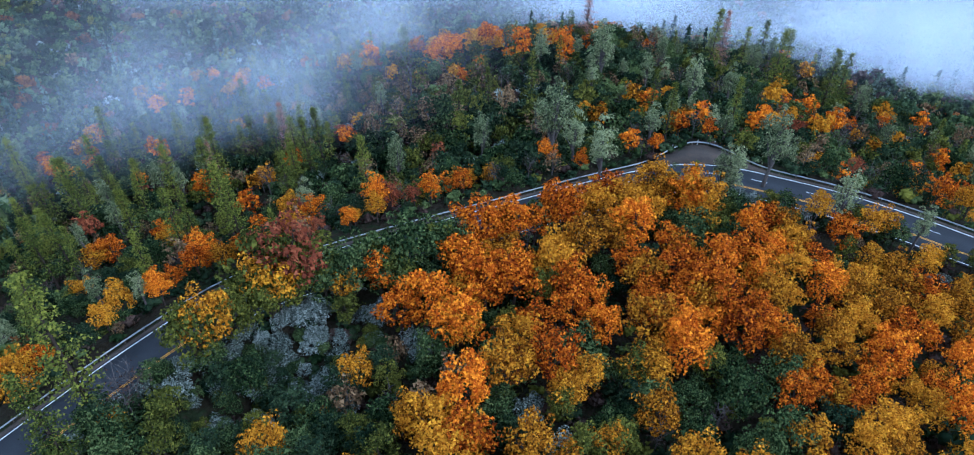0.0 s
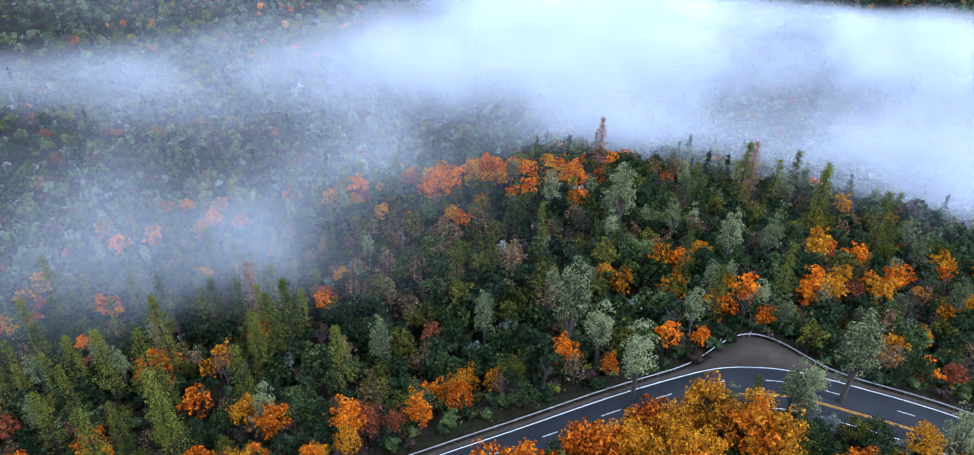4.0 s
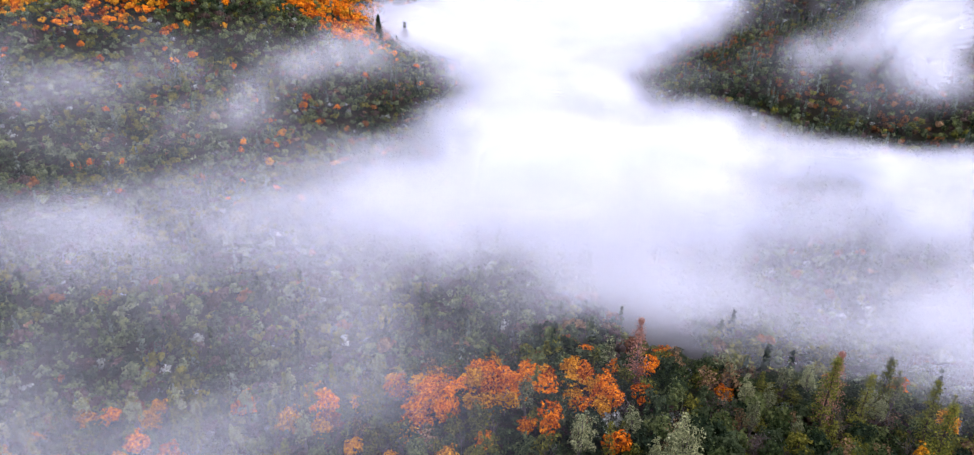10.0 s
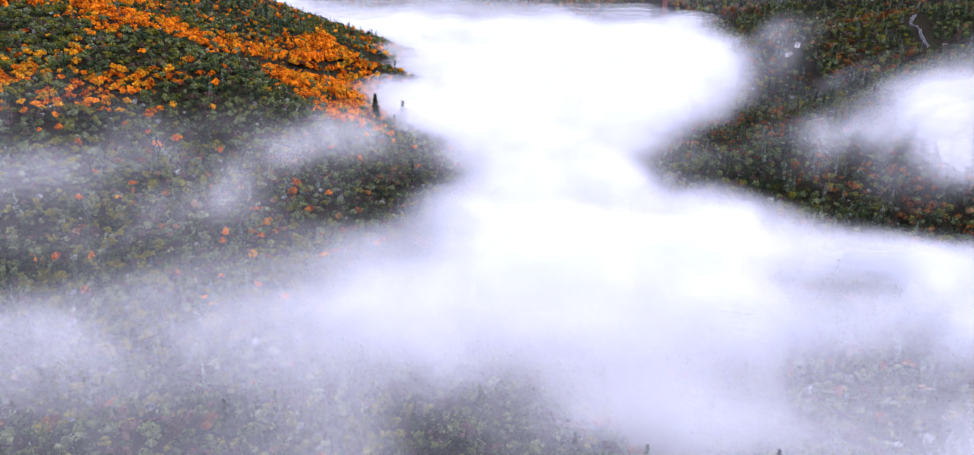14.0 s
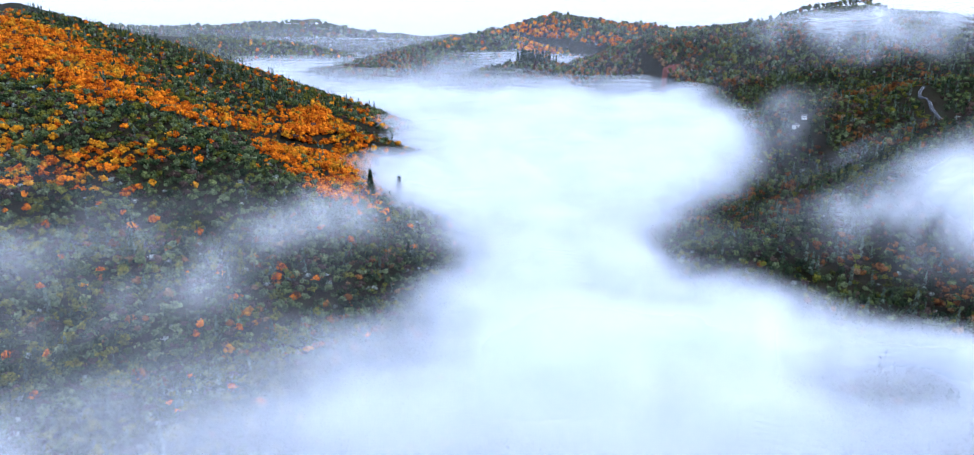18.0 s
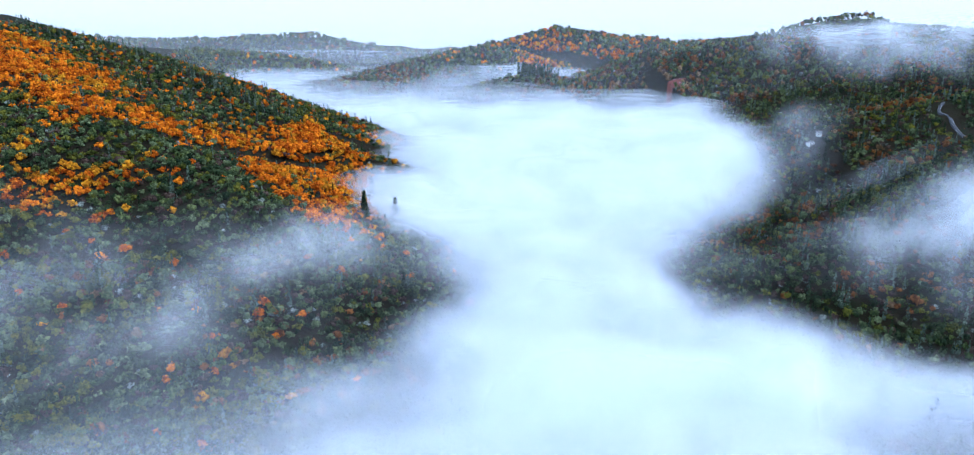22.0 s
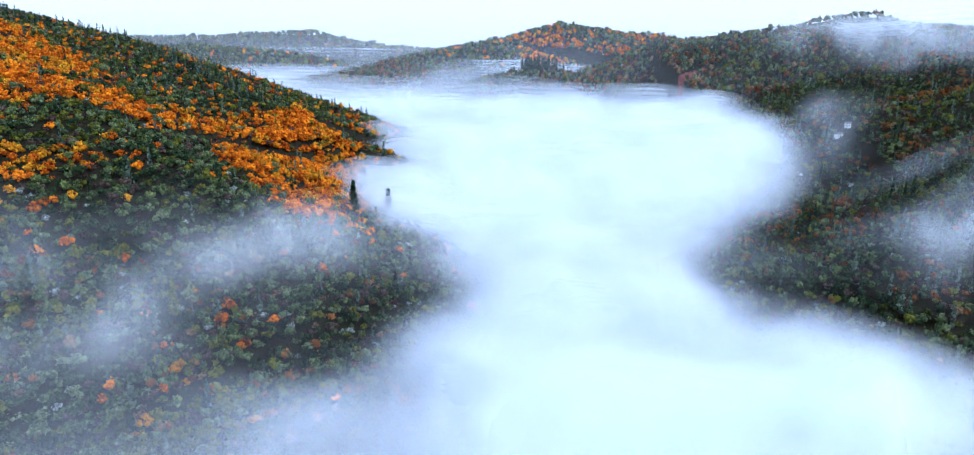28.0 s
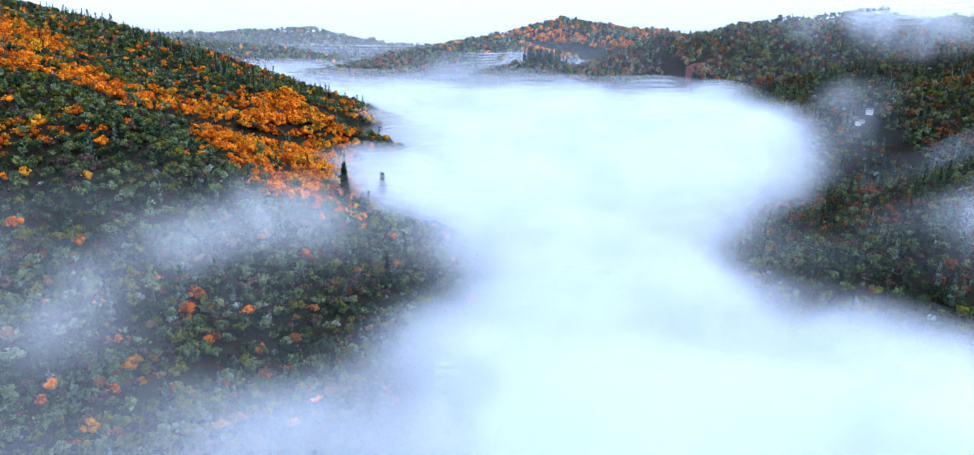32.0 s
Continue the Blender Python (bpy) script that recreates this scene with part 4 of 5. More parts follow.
def hill_woods(name, x, y, orange, gold, conifer_share, shape, size, where, muted=False, painted_shade=False):
    """Woods of one hill, sorted into autumn oaks, evergreen oaks, grey scrub and conifers. The last flag puts shade
    into the evergreen leaf colour.
    """
    if len(x) == 0:
        return
    r = rng.uniform(0, 1, len(x))
    wide = rng.uniform(0.65, 1.35, len(x)) * size
    rows = np.stack([x * U, y * U, wide, wide * rng.uniform(0.85, 1.3, len(x))], 1)
    is_orange = r < orange
    is_gold = is_orange & (rng.uniform(0, 1, len(x)) < gold + 0.4 * fbm(x, y, 60, 44, 2))
    r2 = rng.uniform(0, 1, len(x))
    is_con = ~is_orange & (r2 < conifer_share)
    is_grey = ~is_orange & ~is_con & (r2 > 0.955)
    is_brown = ~is_orange & ~is_con & (r2 > 0.86) & (r2 <= 0.965)
    dark = ~is_orange & ~is_con & ~is_grey & ~is_brown
    half = rng.uniform(0, 1, len(x)) < 0.76 + 0.35 * fbm(x, y, 40, 45, 2)
    first, second = ("tan", "rust") if muted else ("gold", "orange")
    woods(name + "_gold_oaks", shape, first, rows[is_gold], ("oak wood in faded tan leaf on " if muted else "oak wood in golden autumn leaf on ") + where, "woodland")
    woods(name + "_orange_oaks", shape, second, rows[is_orange & ~is_gold], ("oak wood in rusty brown leaf on " if muted else "oak wood in orange autumn leaf on ") + where, "woodland")
    third = dark & half & (rng.uniform(0, 1, len(x)) < 0.3 + 0.4 * fbm(x, y, 50, 47, 2))
    woods(name + "_olive_oaks", shape, "olive", rows[third], "olive-green oak wood on " + where, "woodland")
    # shade by colour: fewer sage crowns and the darker green copy
    sage = dark & half & ~third & (rng.uniform(0, 1, len(x)) < (0.2 if painted_shade else 0.5))
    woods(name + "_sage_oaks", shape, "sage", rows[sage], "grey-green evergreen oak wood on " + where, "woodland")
    woods(name + "_live_oaks", shape, "green" if painted_shade else "live", rows[dark & half & ~third & ~sage], "green evergreen oak wood on " + where, "woodland")
    woods(name + "_dark_oaks", shape, "dark", rows[dark & ~half], "dark evergreen oak wood on " + where, "woodland")
    woods(name + "_scrub", shape, "grey", rows[is_grey] * [1, 1, 0.7, 0.7], "pale grey-green scrub on " + where, "scrub")
    woods(name + "_bare_oaks", shape, "brown", rows[is_brown], "brown bare oaks on " + where, "woodland")
    con = rows[is_con].copy()
    con[:, 3] = rng.uniform(9, 19, len(con))
    con[:, 2] = con[:, 3] * 0.8
    pale = rng.uniform(0, 1, len(con)) < 0.45
    woods(name + "_conifers", "spire", "dark", con[~pale], "dark conifers standing on " + where, "woodland")
    woods(name + "_pines", "spire", "bluepine", con[pale], "grey-green pines standing on " + where, "woodland")


undergrowth()
# the river banks further up
x, y = scatter(-30, 110, 470, 760, 5.6)
keep = (x < 60 + 60 * step(y, 380, 640) - 13) & (x > 30)
hill_woods("bank", x[keep], y[keep], 0.012 + 0 * x[keep], 0.3, 0.05, "low", 7.6, "the river bank")
# the foot of the near hill and the valley floor
x, y = scatter(-250, 260, 262, 470, 4.9)
keep = np.abs(x - 60 - 60 * step(y, 380, 640)) > 13
x, y = x[keep], y[keep]
spur = np.exp(-((x + 5) / 55) ** 2 - ((y - 268) / 26) ** 2)
# evergreens here take the darker leaf copy, shade put into the colour
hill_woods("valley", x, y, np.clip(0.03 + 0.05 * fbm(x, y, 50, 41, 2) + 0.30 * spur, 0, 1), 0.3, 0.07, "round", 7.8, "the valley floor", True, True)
# thick young woods on the low spur of the left bank hill
x, y = scatter(-230, 20, 455, 640, 4.6)
keep = (x < 60 + 60 * step(y, 380, 640) - 16) & (ground(x * U, y * U) < 48 * U)
x, y = x[keep], y[keep]
hill_woods("spur", x, y, np.clip(0.14 + 0.16 * fbm(x, y, 40, 48, 2), 0, 0.5), 0.45, 0.05, "low", 6.4, "the low spur of the left bank", True)
# more of the near slope beyond its single trees
x, y = scatter(-330, 330, 40, 262, 5.6)
keep = ((np.abs(x) > 26 + 0.74 * y - 6) | ((y > 200) & (np.abs(x) > 138)) | (np.abs(x) > 167)) & (road_distance(x * U, y * U) > 10)
# darker evergreen leaves again stand in for shade on this side
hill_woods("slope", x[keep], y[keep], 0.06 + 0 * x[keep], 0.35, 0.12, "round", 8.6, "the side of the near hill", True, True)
# the same woods behind the start of the flight and out to the sides
gx_, gy_ = np.meshgrid(np.arange(-330, 331, 8.5), np.arange(-200, 262, 8.5))
x, y = gx_.ravel() + rng.uniform(-4, 4, gx_.size), gy_.ravel() + rng.uniform(-4, 4, gx_.size)
keep = (road_distance(x * U, y * U) > 10) & ((y < 37) | (np.abs(x) > np.maximum(0.74 * (y - 40) + 58, 30 + 0.74 * y)))
hill_woods("back_slope", x[keep], y[keep], 0.28 + 0.25 * fbm(x[keep], y[keep], 70, 46, 2), 0.4, 0.08, "speck", 10.5, "the near hill behind the road")
# hill on the left bank
BELT = [(-345, 735), (-290, 690), (-250, 722), (-205, 765), (-182, 705), (-150, 662), (-112, 632), (-80, 660), (-88, 740), (-105, 850), (-112, 925), (-165, 895), (-215, 858), (-290, 815), (-345, 775)]
CROWN = [(-640, 1170), (-490, 1065), (-405, 1005), (-345, 900), (-322, 800), (-370, 738), (-480, 780), (-660, 1000)]
GOLD = [(-380, 655), (-300, 672), (-235, 655), (-205, 618), (-212, 585), (-300, 560), (-400, 570)]
x, y = scatter(-620, 30, 430, 760, 4.7)
keep = facing(x, y, -0.4) & (np.abs(x - 120) > 13)
x, y = x[keep], y[keep]
belt, top, gold = inside(x, y, BELT, 14), inside(x, y, CROWN, 20), inside(x, y, GOLD, 18)
patches = step(fbm(x, y, 28, 51, 3), -0.35, 0.2)
orange = 0.035 + 0.80 * belt + 0.6 * top + 0.85 * gold * patches
hill_woods("left_hill", x, y, np.clip(orange, 0, 0.9), np.clip(0.22 + 0.6 * gold, 0, 0.9), 0.025, "round", 6.8, "the left bank hill")
x, y = scatter(-760, -20, 760, 1330, 5.6)
x2, y2 = scatter(-185, -115, 805, 880, 3.0)  # the steep end of the ridge carries more trees to the plan
x, y = np.concatenate([x, x2]), np.concatenate([y, y2])
keep = facing(x, y, -0.8)
x, y = x[keep], y[keep]
d, _ = along(x, y, HILLS[2][0])
belt, top = inside(x, y, BELT, 14), inside(x, y, CROWN, 30)
orange = 0.15 + 0.78 * belt + 0.75 * top
spine = np.exp(-(d / np.where(x < -400, 7, 11)) ** 2) * (1 - 0.9 * belt)
hill_woods("left_ridge", x, y, np.clip(orange * (1 - 0.75 * spine), 0, 0.9), 0.25, 0.04 + 0.55 * spine, "low", 7.2, "the left bank ridge")
# hill on the right bank
x, y = scatter(70, 560, 470, 860, 5.4)
keep = facing(x, y, -0.8) & (x > 60 + 60 * step(y, 380, 640) + 14)
x, y = x[keep], y[keep]
hill_woods("right_hill", x, y, np.clip(0.14 + 0.22 * fbm(x, y, 60, 61, 2), 0.02, 0.4), 0.25, 0.13, "low", 7.0, "the right bank hill", True)
x, y = scatter(150, 900, 860, 1330, 6.0)
keep = facing(x, y, -0.6)
x, y = x[keep], y[keep]
hill_woods("right_ridge", x, y, np.clip(0.16 + 0.3 * fbm(x, y, 80, 62, 2), 0.02, 0.5), 0.3, 0.20, "low", 7.8, "the right bank ridge", True)
# hills behind
x, y = scatter(-420, 1350, 1330, 2050, 8.4)
keep = facing(x, y, -0.9)
x, y = x[keep], y[keep]
hill_woods("back_hill", x, y, np.clip(0.05 + 0.35 * step(fbm(x, y, 120, 63, 2), 0.0, 0.6), 0, 0.6), 0.3, 0.16, "speck", 11.0, "the hills up the valley", True)
x, y = scatter(-900, 1500, 2050, 2750, 12.0)
keep = facing(x, y, -0.15)
x, y = x[keep], y[keep]
russet = np.exp(-((x - 200) / 330) ** 2) * step(fbm(x, y, 160, 64, 2), -0.3, 0.3)
hill_woods("far_hill", x, y, np.clip(0.05 + 0.65 * russet, 0, 0.8), 0.1, 0.12, "speck", 14.5, "the far hills")
x, y = scatter(-1700, 2100, 2750, 3560, 21.0)
keep = facing(x, y, -0.1)
x, y = x[keep], y[keep]
hill_woods("mountain", x, y, 0.08 + 0 * x, 0.3, 0.05, "speck", 21.0, "the far mountains", True)
# conifers on the knoll that stands out of the fog
x, y = 98 + rng.normal(0, 22, 90), 1690 + rng.normal(0, 8, 90)
woods("knoll_conifers", "spire", "dark", np.stack([x * U, y * U, rng.uniform(18, 26, 90), rng.uniform(24, 38, 90)], 1), "dark conifers on a knoll above the fog", "woodland")
# lone firs on the spur of the left hill
for kind, x, y, high in (("fir", -94, 715, 25), ("fir", -74, 735, 28), ("fir", -62, 742, 9), ("snag", -51, 774, 17), ("fir", -39, 779, 14), ("snag", 0, 663, 16), ("snag", 8, 661, 14), ("snag", -22, 700, 14), ("snag", -34, 655, 15), ("grey_pine", -126, 576, 21), ("pine", -138, 539, 21), ("grey_pine", -133, 545, 17)):
    f = high / TALL[kind]
    plant(kind, x * U, y * U, f)

# ---- far road, clearing, cottages, rapids ----
far_way = U * spline(FAR_ROAD, 8)
fd = np.gradient(far_way, axis=0)
fside = np.stack([-fd[:, 1], fd[:, 0]], 1) / np.linalg.norm(fd, axis=1)[:, None]


def far_strip(name, a, b, lift, material):
    n = len(far_way)
    z = ground(far_way[:, 0], far_way[:, 1]) + 1.6 + lift
    lo, hi = far_way + fside * a, far_way + fside * b
    verts = np.concatenate([np.c_[lo, z], np.c_[hi, z], np.c_[lo, z - 3], np.c_[hi, z - 3]])
    i = np.arange(n - 1)
    return mesh_of(name, verts, np.concatenate([np.stack([i, i + 1, i + 1 + n, i + n], 1)[:, ::-1], np.stack([i + n, i + 1 + n, i + 1 + 3 * n, i + 3 * n], 1)[:, ::-1], np.stack([i + 2 * n, i + 1 + 2 * n, i + 1, i], 1)[:, ::-1]]), material)


PALE_ROAD = surface("worn_pale_asphalt", [(0.3, (0.045, 0.05, 0.06)), (0.7, (0.08, 0.085, 0.10))], 6, 0.8, 0.2, 10)
RED_EARTH = surface("red_earth", [(0.3, (0.10, 0.035, 0.028)), (0.6, (0.19, 0.065, 0.05)), (0.8, (0.24, 0.10, 0.07))], 12, 0.95, 0.5, 8, 0.05)
hill_road = tagged(new("road_2", far_strip("road_2", -1.6, 1.6, 0, PALE_ROAD)), "grey asphalt road climbing over the right bank hill", "road", kind="structure")
part("edge_line", far_strip("edge_line", -1.45, -1.35, 0.02, WHITE_LINE), hill_road, "white painted edge line")
part("edge_line", far_strip("edge_line", 1.35, 1.45, 0.02, WHITE_LINE), hill_road, "white painted edge line")
for cx, cy, rx_, ry_ in CLEAR[:2]:
    a, r = np.meshgrid(np.linspace(0, 2 * math.pi, 33), np.linspace(0.02, 1.0, 7))
    wob = 1 + 0.18 * np.sin(3 * a + cx) + 0.1 * np.sin(7 * a)
    px, py = (cx + rx_ * r * wob * np.cos(a)) * U, (cy + ry_ * r * wob * np.sin(a)) * U
    bank = new("clearing", mesh_of("clearing", np.stack([px, py, ground(px, py) + 1.5 - 2.5 * r], -1).reshape(-1, 3), grid_faces(33, 7), RED_EARTH, True))
    tagged(bank, "bare red earth clearing on the wooded hillside", "clearing", kind="structure")

WALL_PAINT = surface("white_house_paint", [(0.3, (0.66, 0.66, 0.64)), (0.7, (0.80, 0.80, 0.78))], 3, 0.7, 0.1)
ROOFING = surface("grey_roofing", [(0.3, (0.10, 0.10, 0.11)), (0.7, (0.20, 0.19, 0.19))], 2, 0.8, 0.3)
DARK_GLASS = surface("dark_window_glass", [(0.3, (0.02, 0.025, 0.03)), (0.7, (0.04, 0.045, 0.05))], 1, 0.1, 0.0, 6, 0.5)


def cottage(x, y, turn, wide, deep):
    house = new("house")
    z = float(ground(x, y))
    house.location, house.rotation_euler[2] = (x, y, z), turn
    tagged(house, "small white cottage with a grey gable roof among trees", "house", "cottages on the hill")
    part("wall", box_mesh("wall", wide, deep, -2.0, 3.2, WALL_PAINT, 0.04), house)
    h = 2.2
    v = np.array([(-wide / 2 - 0.5, -deep / 2 - 0.5, 3.1), (wide / 2 + 0.5, -deep / 2 - 0.5, 3.1), (wide / 2 + 0.5, deep / 2 + 0.5, 3.1), (-wide / 2 - 0.5, deep / 2 + 0.5, 3.1), (-wide / 2 - 0.5, 0, 3.1 + h), (wide / 2 + 0.5, 0, 3.1 + h)])
    me = bpy.data.meshes.new("roof")
    me.from_pydata(v.tolist(), [], [(0, 1, 5, 4), (2, 3, 4, 5), (0, 4, 3), (1, 2, 5), (3, 2, 1, 0)])
    me.materials.append(ROOFING)
    part("roof", me, house)
    for k in (-0.28, 0.28):
        w = part("window", box_mesh("window", 1.1, 0.12, 1.0, 2.2, DARK_GLASS, 0.02), house)
        w.location = (wide * k, -deep / 2 - 0.02, 0)
    d = part("door", box_mesh("door", 0.95, 0.12, 0.0, 2.05, ROOFING, 0.02), house)
    d.location = (0, -deep / 2 - 0.02, 0)


cottage(352 * U, 981 * U, 0.3, 8, 5.5)
cottage(362 * U, 985 * U, -0.4, 6.5, 5)

ROCK = surface("river_rock", [(0.3, (0.16, 0.16, 0.165)), (0.7, (0.34, 0.34, 0.35))], 2, 0.9, 0.5)


def boulder():
    bm = bmesh.new()
    bmesh.ops.create_icosphere(bm, subdivisions=2, radius=1.0)
    seed = Vector((rng.uniform(0, 50), rng.uniform(0, 50), 0))
    for v in bm.verts:
        v.co *= 1 + 0.45 * noise.noise(v.co * 1.3 + seed)
        v.co.z *= 0.7
    me = bpy.data.meshes.new("boulder")
    bm.to_mesh(me)
    bm.free()
    me.materials.append(ROCK)
    return me


BOULDERS = [boulder() for _ in range(4)]
for k in range(46):
    y = rng.uniform(600, 690)
    x = 60 + 60 * float(step(y, 380, 640)) + 5 * math.sin(y / 23) + rng.normal(0, 6)
    stone = new("boulder", BOULDERS[k % 4])
    f = rng.uniform(0.8, 2.6)
    stone.location, stone.scale, stone.rotation_euler[2] = (x * U, y * U, max(RIVER_Z, float(ground(x * U, y * U))) + 0.1), (f, f * 0.8, f), rng.uniform(0, 6)
    tagged(stone, "grey boulder lying in the river rapids", "boulder", "boulders of the rapids")
for k in range(18):
    y = rng.uniform(605, 685)
    x = 60 + 60 * float(step(y, 380, 640)) + 5 * math.sin(y / 23) + rng.normal(0, 4)
    long_, wide_ = rng.uniform(1.5, 4.5), rng.uniform(0.4, 1.0)
    t_ = np.linspace(0, 2 * math.pi, 13)[:-1]
    edge_ = np.stack([np.cos(t_) * long_ * (1 + 0.2 * np.sin(3 * t_ + k)), np.sin(t_) * wide_ * (1 + 0.3 * np.cos(2 * t_ + k))], 1)
    turn = rng.uniform(-0.5, 0.5)
    c, s_ = math.cos(turn), math.sin(turn)
    vv = np.concatenate([[[0, 0, 0.25]], np.c_[edge_[:, 0] * c - edge_[:, 1] * s_, edge_[:, 0] * s_ + edge_[:, 1] * c, np.full(12, 0.05)]]) + [x * U, y * U, RIVER_Z + 0.05]
    part("white_water", mesh_of("white_water", vv, np.array([(0, 1 + j, 1 + (j + 1) % 12) for j in range(12)]), FOAM, True), water, "white foam of a rapid")

# ---- fog ----
MIST = mist("valley_fog", 88.0, 0.34, (0.30, 0.70), (0.8, 1.35, 0.6), 5.5, 0.13)
CLOUD = mist("far_fog", 110.0, 0.5, (0.22, 0.72), (1.0, 1.25, 0.6), 5.0, 0.16)
WISP = mist("hill_mist", 80.0, 0.26, (0.30, 0.76), (0.9, 1.15, 0.45), 5.5)
HAZE = mist("distance_haze", 900.0, 0.05, (0.0, 0.5))


def fog(name, box, cell, layers, height, density, material, label, fade=15.0):
    """Fog as a stack of thin clear sheets; height and density are functions of x, y and the layer from 0 to 1."""
    x0, x1, y0, y1 = box
    xs, ys = np.arange(x0, x1 + cell, cell), np.arange(y0, y1 + cell, cell)
    X, Y = np.meshgrid(xs, ys)
    G = ground(X * U, Y * U)
    vs, fs, ds, n = [], [], [], 0
    for k in range(layers):
        f = k / max(1, layers - 1)
        Z = height(X, Y, f) * U
        D = np.clip(density(X, Y, f), 0, 2.5)
        edge = step(X, x0, x0 + 4 * cell) * step(-X, -x1, -x1 + 4 * cell) * step(Y, y0, y0 + 4 * cell) * step(-Y, -y1, -y1 + 4 * cell)
        D = D * edge * step(Z - G, -1.0, fade)
        q = grid_faces(len(xs), len(ys))
        alive = ((D > 0.015) & (Z > G - 4)).ravel()
        q = q[alive[q].any(1)]
        used = np.unique(q)
        remap = np.zeros(X.size, int)
        remap[used] = np.arange(len(used))
        vs.append(np.stack([X.ravel() * U, Y.ravel() * U, Z.ravel()], 1)[used])
        ds.append(D.ravel()[used])
        fs.append(remap[q] + n)
        n += len(used)
    ob = new(name, mesh_of(name, np.concatenate(vs), np.concatenate(fs), material, True, ("dens", np.concatenate(ds))))
    tagged(ob, label, "fog", kind="stuff")


def bank_top(y):
    return np.interp(y, [200, 300, 450, 620, 820, 1150, 1500, 2000, 2600], [28, 29, 30, 33, 46, 68, 82, 92, 98])


def bank_height(x, y, f):
    return bank_top(y) - 30 * (1 - f) + 9 * fbm(x, y, 110, 71, 3) * (0.3 + 0.7 * f)


# outlines of the two pools of fog in the plan
LOWER = [(-270, 392), (-175, 440), (-112, 468), (-68, 495), (-22, 548), (0, 605), (40, 645), (100, 628), (110, 572), (145, 515), (200, 480), (300, 455), (460, 440), (460, 230), (150, 252), (95, 284), (40, 294), (-15, 312), (-60, 325), (-115, 350), (-180, 345), (-270, 365)]
UPPER = [(-130, 720), (-40, 660), (60, 660), (125, 700), (245, 850), (335, 1050), (330, 1200), (420, 1400), (-300, 1400), (-420, 1300), (-150, 900)]
THIN = [(40, 655, 75, 45, 0.7), (118, 612, 18, 26, -0.9), (10, 625, 60, 30, 0.3), (-140, 335, 120, 35, 0.08), (20, 305, 110, 30, 0.14), (200, 255, 120, 40, 0.16)]


def bank_density(x, y, f):
    near = 0.32 + 0.32 * step(x, 120, 230) + 1.3 * step(y + 0.12 * np.maximum(x, 0), 350, 500) - 1.1 * step(-x + 0.35 * (y - 430), 40, 110) * step(y, 385, 445)
    d = near * inside(x, y, LOWER, 36) + blobs(x, y, THIN)
    return d * (1 + 0.20 * fbm(x, y, 120, 72, 3)) * (1 - 0.6 * f ** 2)


def pool_density(x, y, f):
    return 1.3 * inside(x, y, UPPER, 46) * (1 + 0.16 * fbm(x, y, 120, 72, 3)) * (1 - 0.65 * f ** 2)


fog("fog_bank", (-560, 620, 215, 800), 12, 15, bank_height, bank_density, MIST, "thick white morning fog filling the valley")
fog("fog_bank", (-560, 620, 560, 1350), 12, 10, bank_height, pool_density, CLOUD, "bright white fog pooled between the wooded hills")
fog("fog_bank", (-700, 900, 1290, 2650), 30, 7, lambda x, y, f: bank_top(y) - 40 * (1 - f) + 6 * fbm(x, y, 200, 73, 2), lambda x, y, f: 1.3 * (1 - 0.5 * f ** 2) * (0.75 + 0.3 * fbm(x, y, 260, 74, 2)), CLOUD, "white fog lying in the upper valley", 26.0)


fog("fog_bank", (-260, 380, 1600, 2000), 20, 9, lambda x, y, f: 72 + 44 * f + 7 * fbm(x, y, 60, 78, 3), lambda x, y, f: 1.2 * np.exp(-((x - 70 + 40 * f) / (190 - 110 * f)) ** 2 - ((y - 1785) / 72) ** 2), MIST, "white fog heaped up behind a wooded knoll", 8.0)


def over_ground(low, high):
    return lambda x, y, f: ground(x * U, y * U) / U + low + (high - low) * f + 3 * fbm(x, y, 60, 75, 2)


def wisps(spots, low, high, layers, label):
    """A mist patch for each spot of the plan: x, y, half length, half width, density, and the turn of its length in degrees."""
    for cx, cy, long_, short, weight, turn in spots:
        c, s_ = math.cos(radians(turn)), math.sin(radians(turn))
        bx, by = 2.1 * (abs(long_ * c) + abs(short * s_)), 2.1 * (abs(long_ * s_) + abs(short * c))

        def density(x, y, f):
            wx, wy = x - cx + 0.5 * short * fbm(x, y, 45, 91, 3), y - cy + 0.5 * short * fbm(x, y, 45, 92, 3)
            u, v = (wx * c + wy * s_) / long_, (-wx * s_ + wy * c) / short
            return weight * np.exp(-u * u - v * v) * (0.55 + 0.45 * math.sin(math.pi * (0.15 + 0.8 * f)))

        fog("mist_wisp", (cx - bx, cx + bx, cy - by, cy + by), max(6.0, short / 2.8), layers, over_ground(low, high), density, WISP, label)


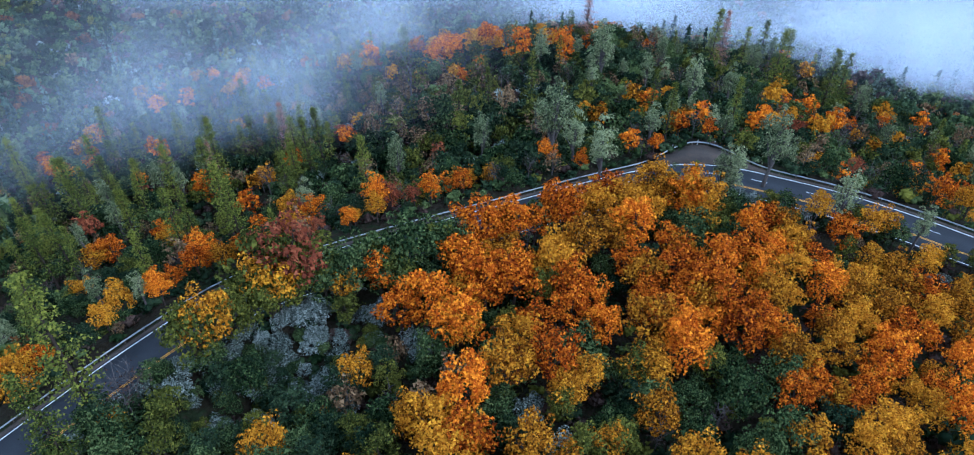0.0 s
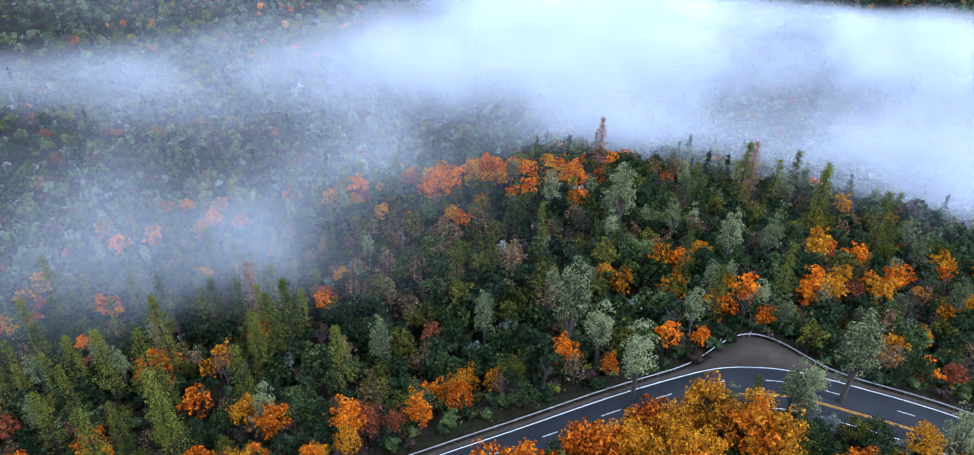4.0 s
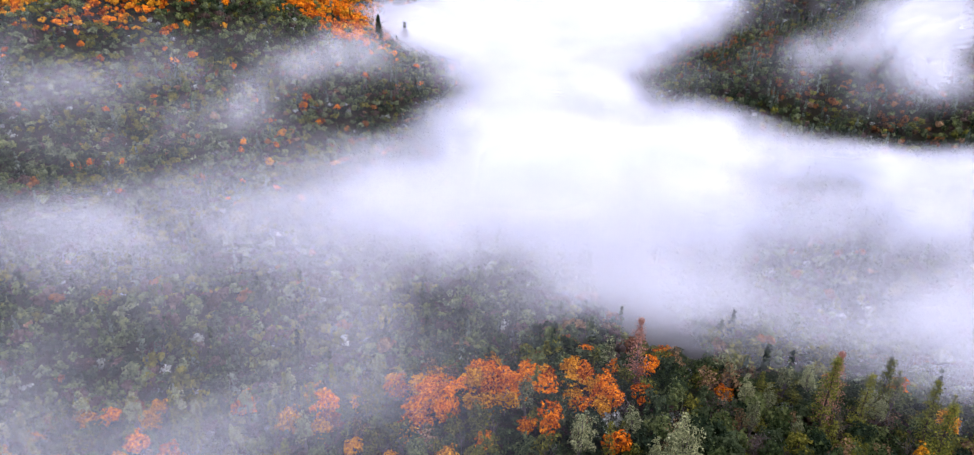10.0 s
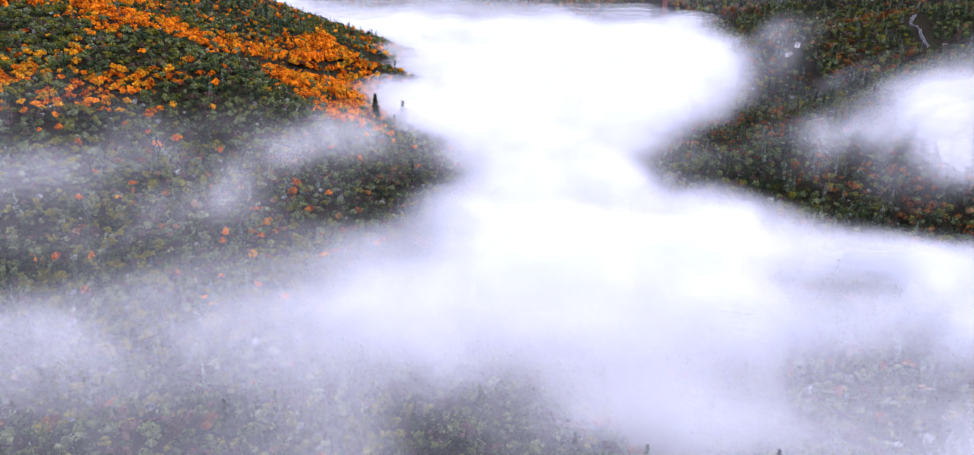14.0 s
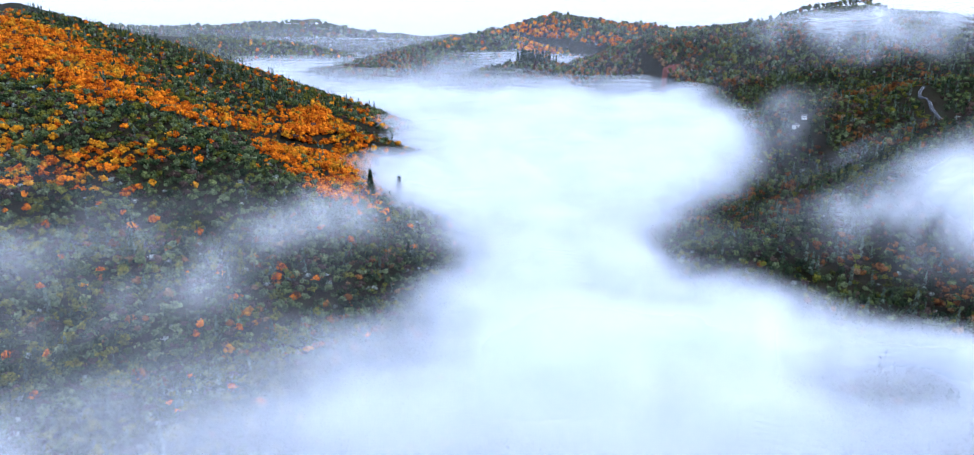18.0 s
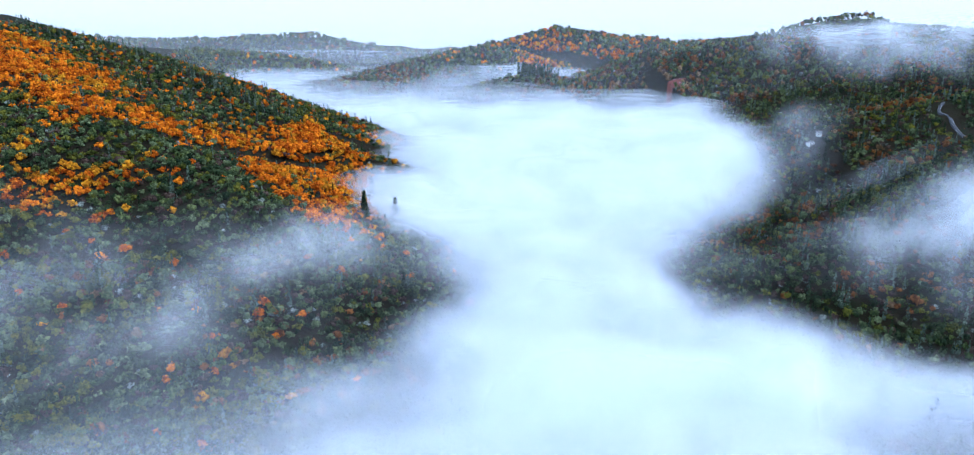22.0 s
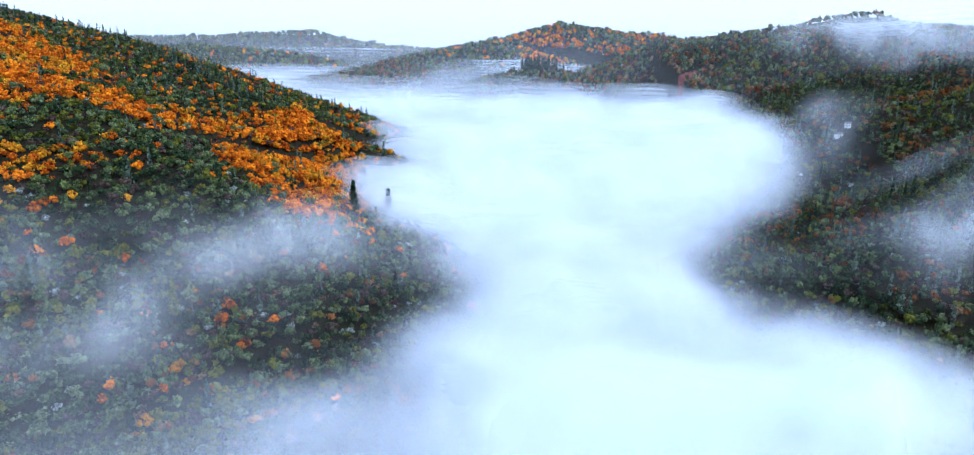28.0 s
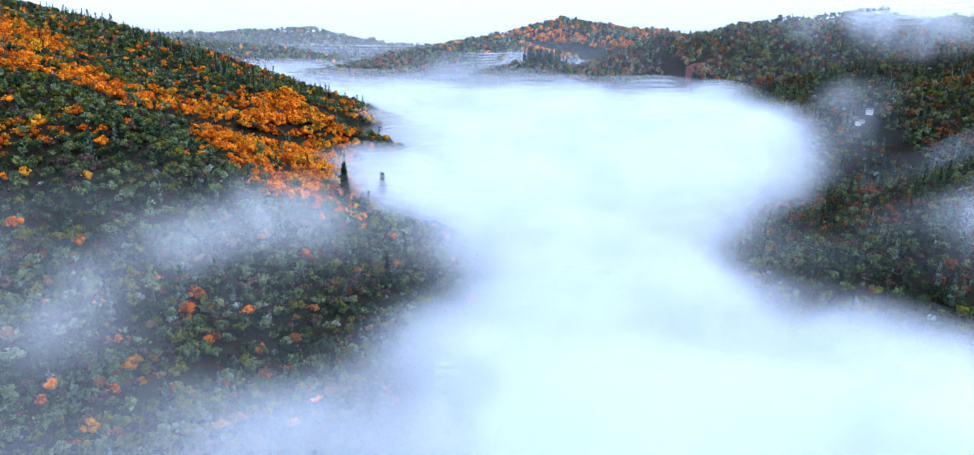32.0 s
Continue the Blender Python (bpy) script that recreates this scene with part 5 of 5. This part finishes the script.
wisps([(-165, 245, 100, 40, 0.14, 8), (-80, 230, 60, 16, 0.36, 6), (-40, 226, 45, 13, 0.38, 10), (-150, 280, 90, 24, 0.22, 8), (-70, 262, 60, 13, 0.2, 4), (-110, 190, 75, 22, 0.3, -4), (-48, 202, 50, 15, 0.45, 12), (-150, 160, 45, 22, 0.28, 0), (-55, 180, 50, 14, 0.34, -15)], 7, 28, 6, "mist drifting through the trees of the near hill")
wisps([(150, 262, 70, 22, 0.65, -12), (80, 285, 45, 18, 0.6, -15)], 6, 22, 4, "mist behind the pines of the near ridge")
wisps([(-215, 520, 120, 26, 0.42, 30), (-85, 596, 55, 15, 0.45, 38), (-135, 545, 75, 9, 0.62, 56), (-165, 500, 70, 10, 0.25, 36), (-190, 425, 120, 24, 0.07, 22), (-320, 500, 80, 36, 0.45, 14), (-150, 485, 120, 40, 0.09, 25)], 8, 26, 6, "mist trailing along the flank of the left bank hill")
wisps([(325, 625, 85, 38, 2.4, -18), (340, 815, 55, 16, 0.6, 15), (330, 985, 75, 30, 0.55, 60), (225, 665, 30, 12, 0.4, -30), (375, 705, 60, 16, 0.6, 20)], 8, 28, 6, "mist patch on the right bank hill")
wisps([(620, 1420, 130, 50, 2.1, -25), (880, 1350, 220, 80, 3.4, -10), (520, 1520, 60, 28, 0.8, 0)], 8, 44, 5, "mist on the crest of the hills up the valley")
wisps([(1350, 2930, 460, 70, 2.2, 0), (900, 2960, 260, 50, 1.2, 0)], 15, 80, 4, "bright cloud lying before the far mountain")
fog("cloud_sea", (-4200, 4200, 2550, 4400), 80, 4, lambda x, y, f: 98 + 34 * f + 8 * fbm(x, y, 500, 76, 2), lambda x, y, f: 1.6 * step(y, 2600, 3200) * (0.8 + 0.3 * fbm(x, y, 500, 77, 2)), CLOUD, "bright sea of cloud lying before the far mountains", 70.0)

# thin haze between the far hills: upright sheets that fade with height
xs, zs = np.linspace(-4200, 4200, 40), np.linspace(-20, 300, 9)
for y in (1300, 1560, 1850, 2200, 2560, 2680, 2760, 2840, 2910, 2980, 3050, 3120, 3190):
    X, Z = np.meshgrid(xs, zs)
    thick = (1 - step(Z, 60, 290)) * 1.0
    verts = np.stack([X.ravel() * U, np.full(X.size, y * U) + 30 * np.sin(X.ravel() / 300), Z.ravel() * U], 1)
    ob = new("distance_haze", mesh_of("distance_haze", verts, grid_faces(len(xs), len(zs)), HAZE, True, ("dens", thick.ravel())))
    tagged(ob, "thin bluish morning haze between the far hills", "haze", kind="stuff")
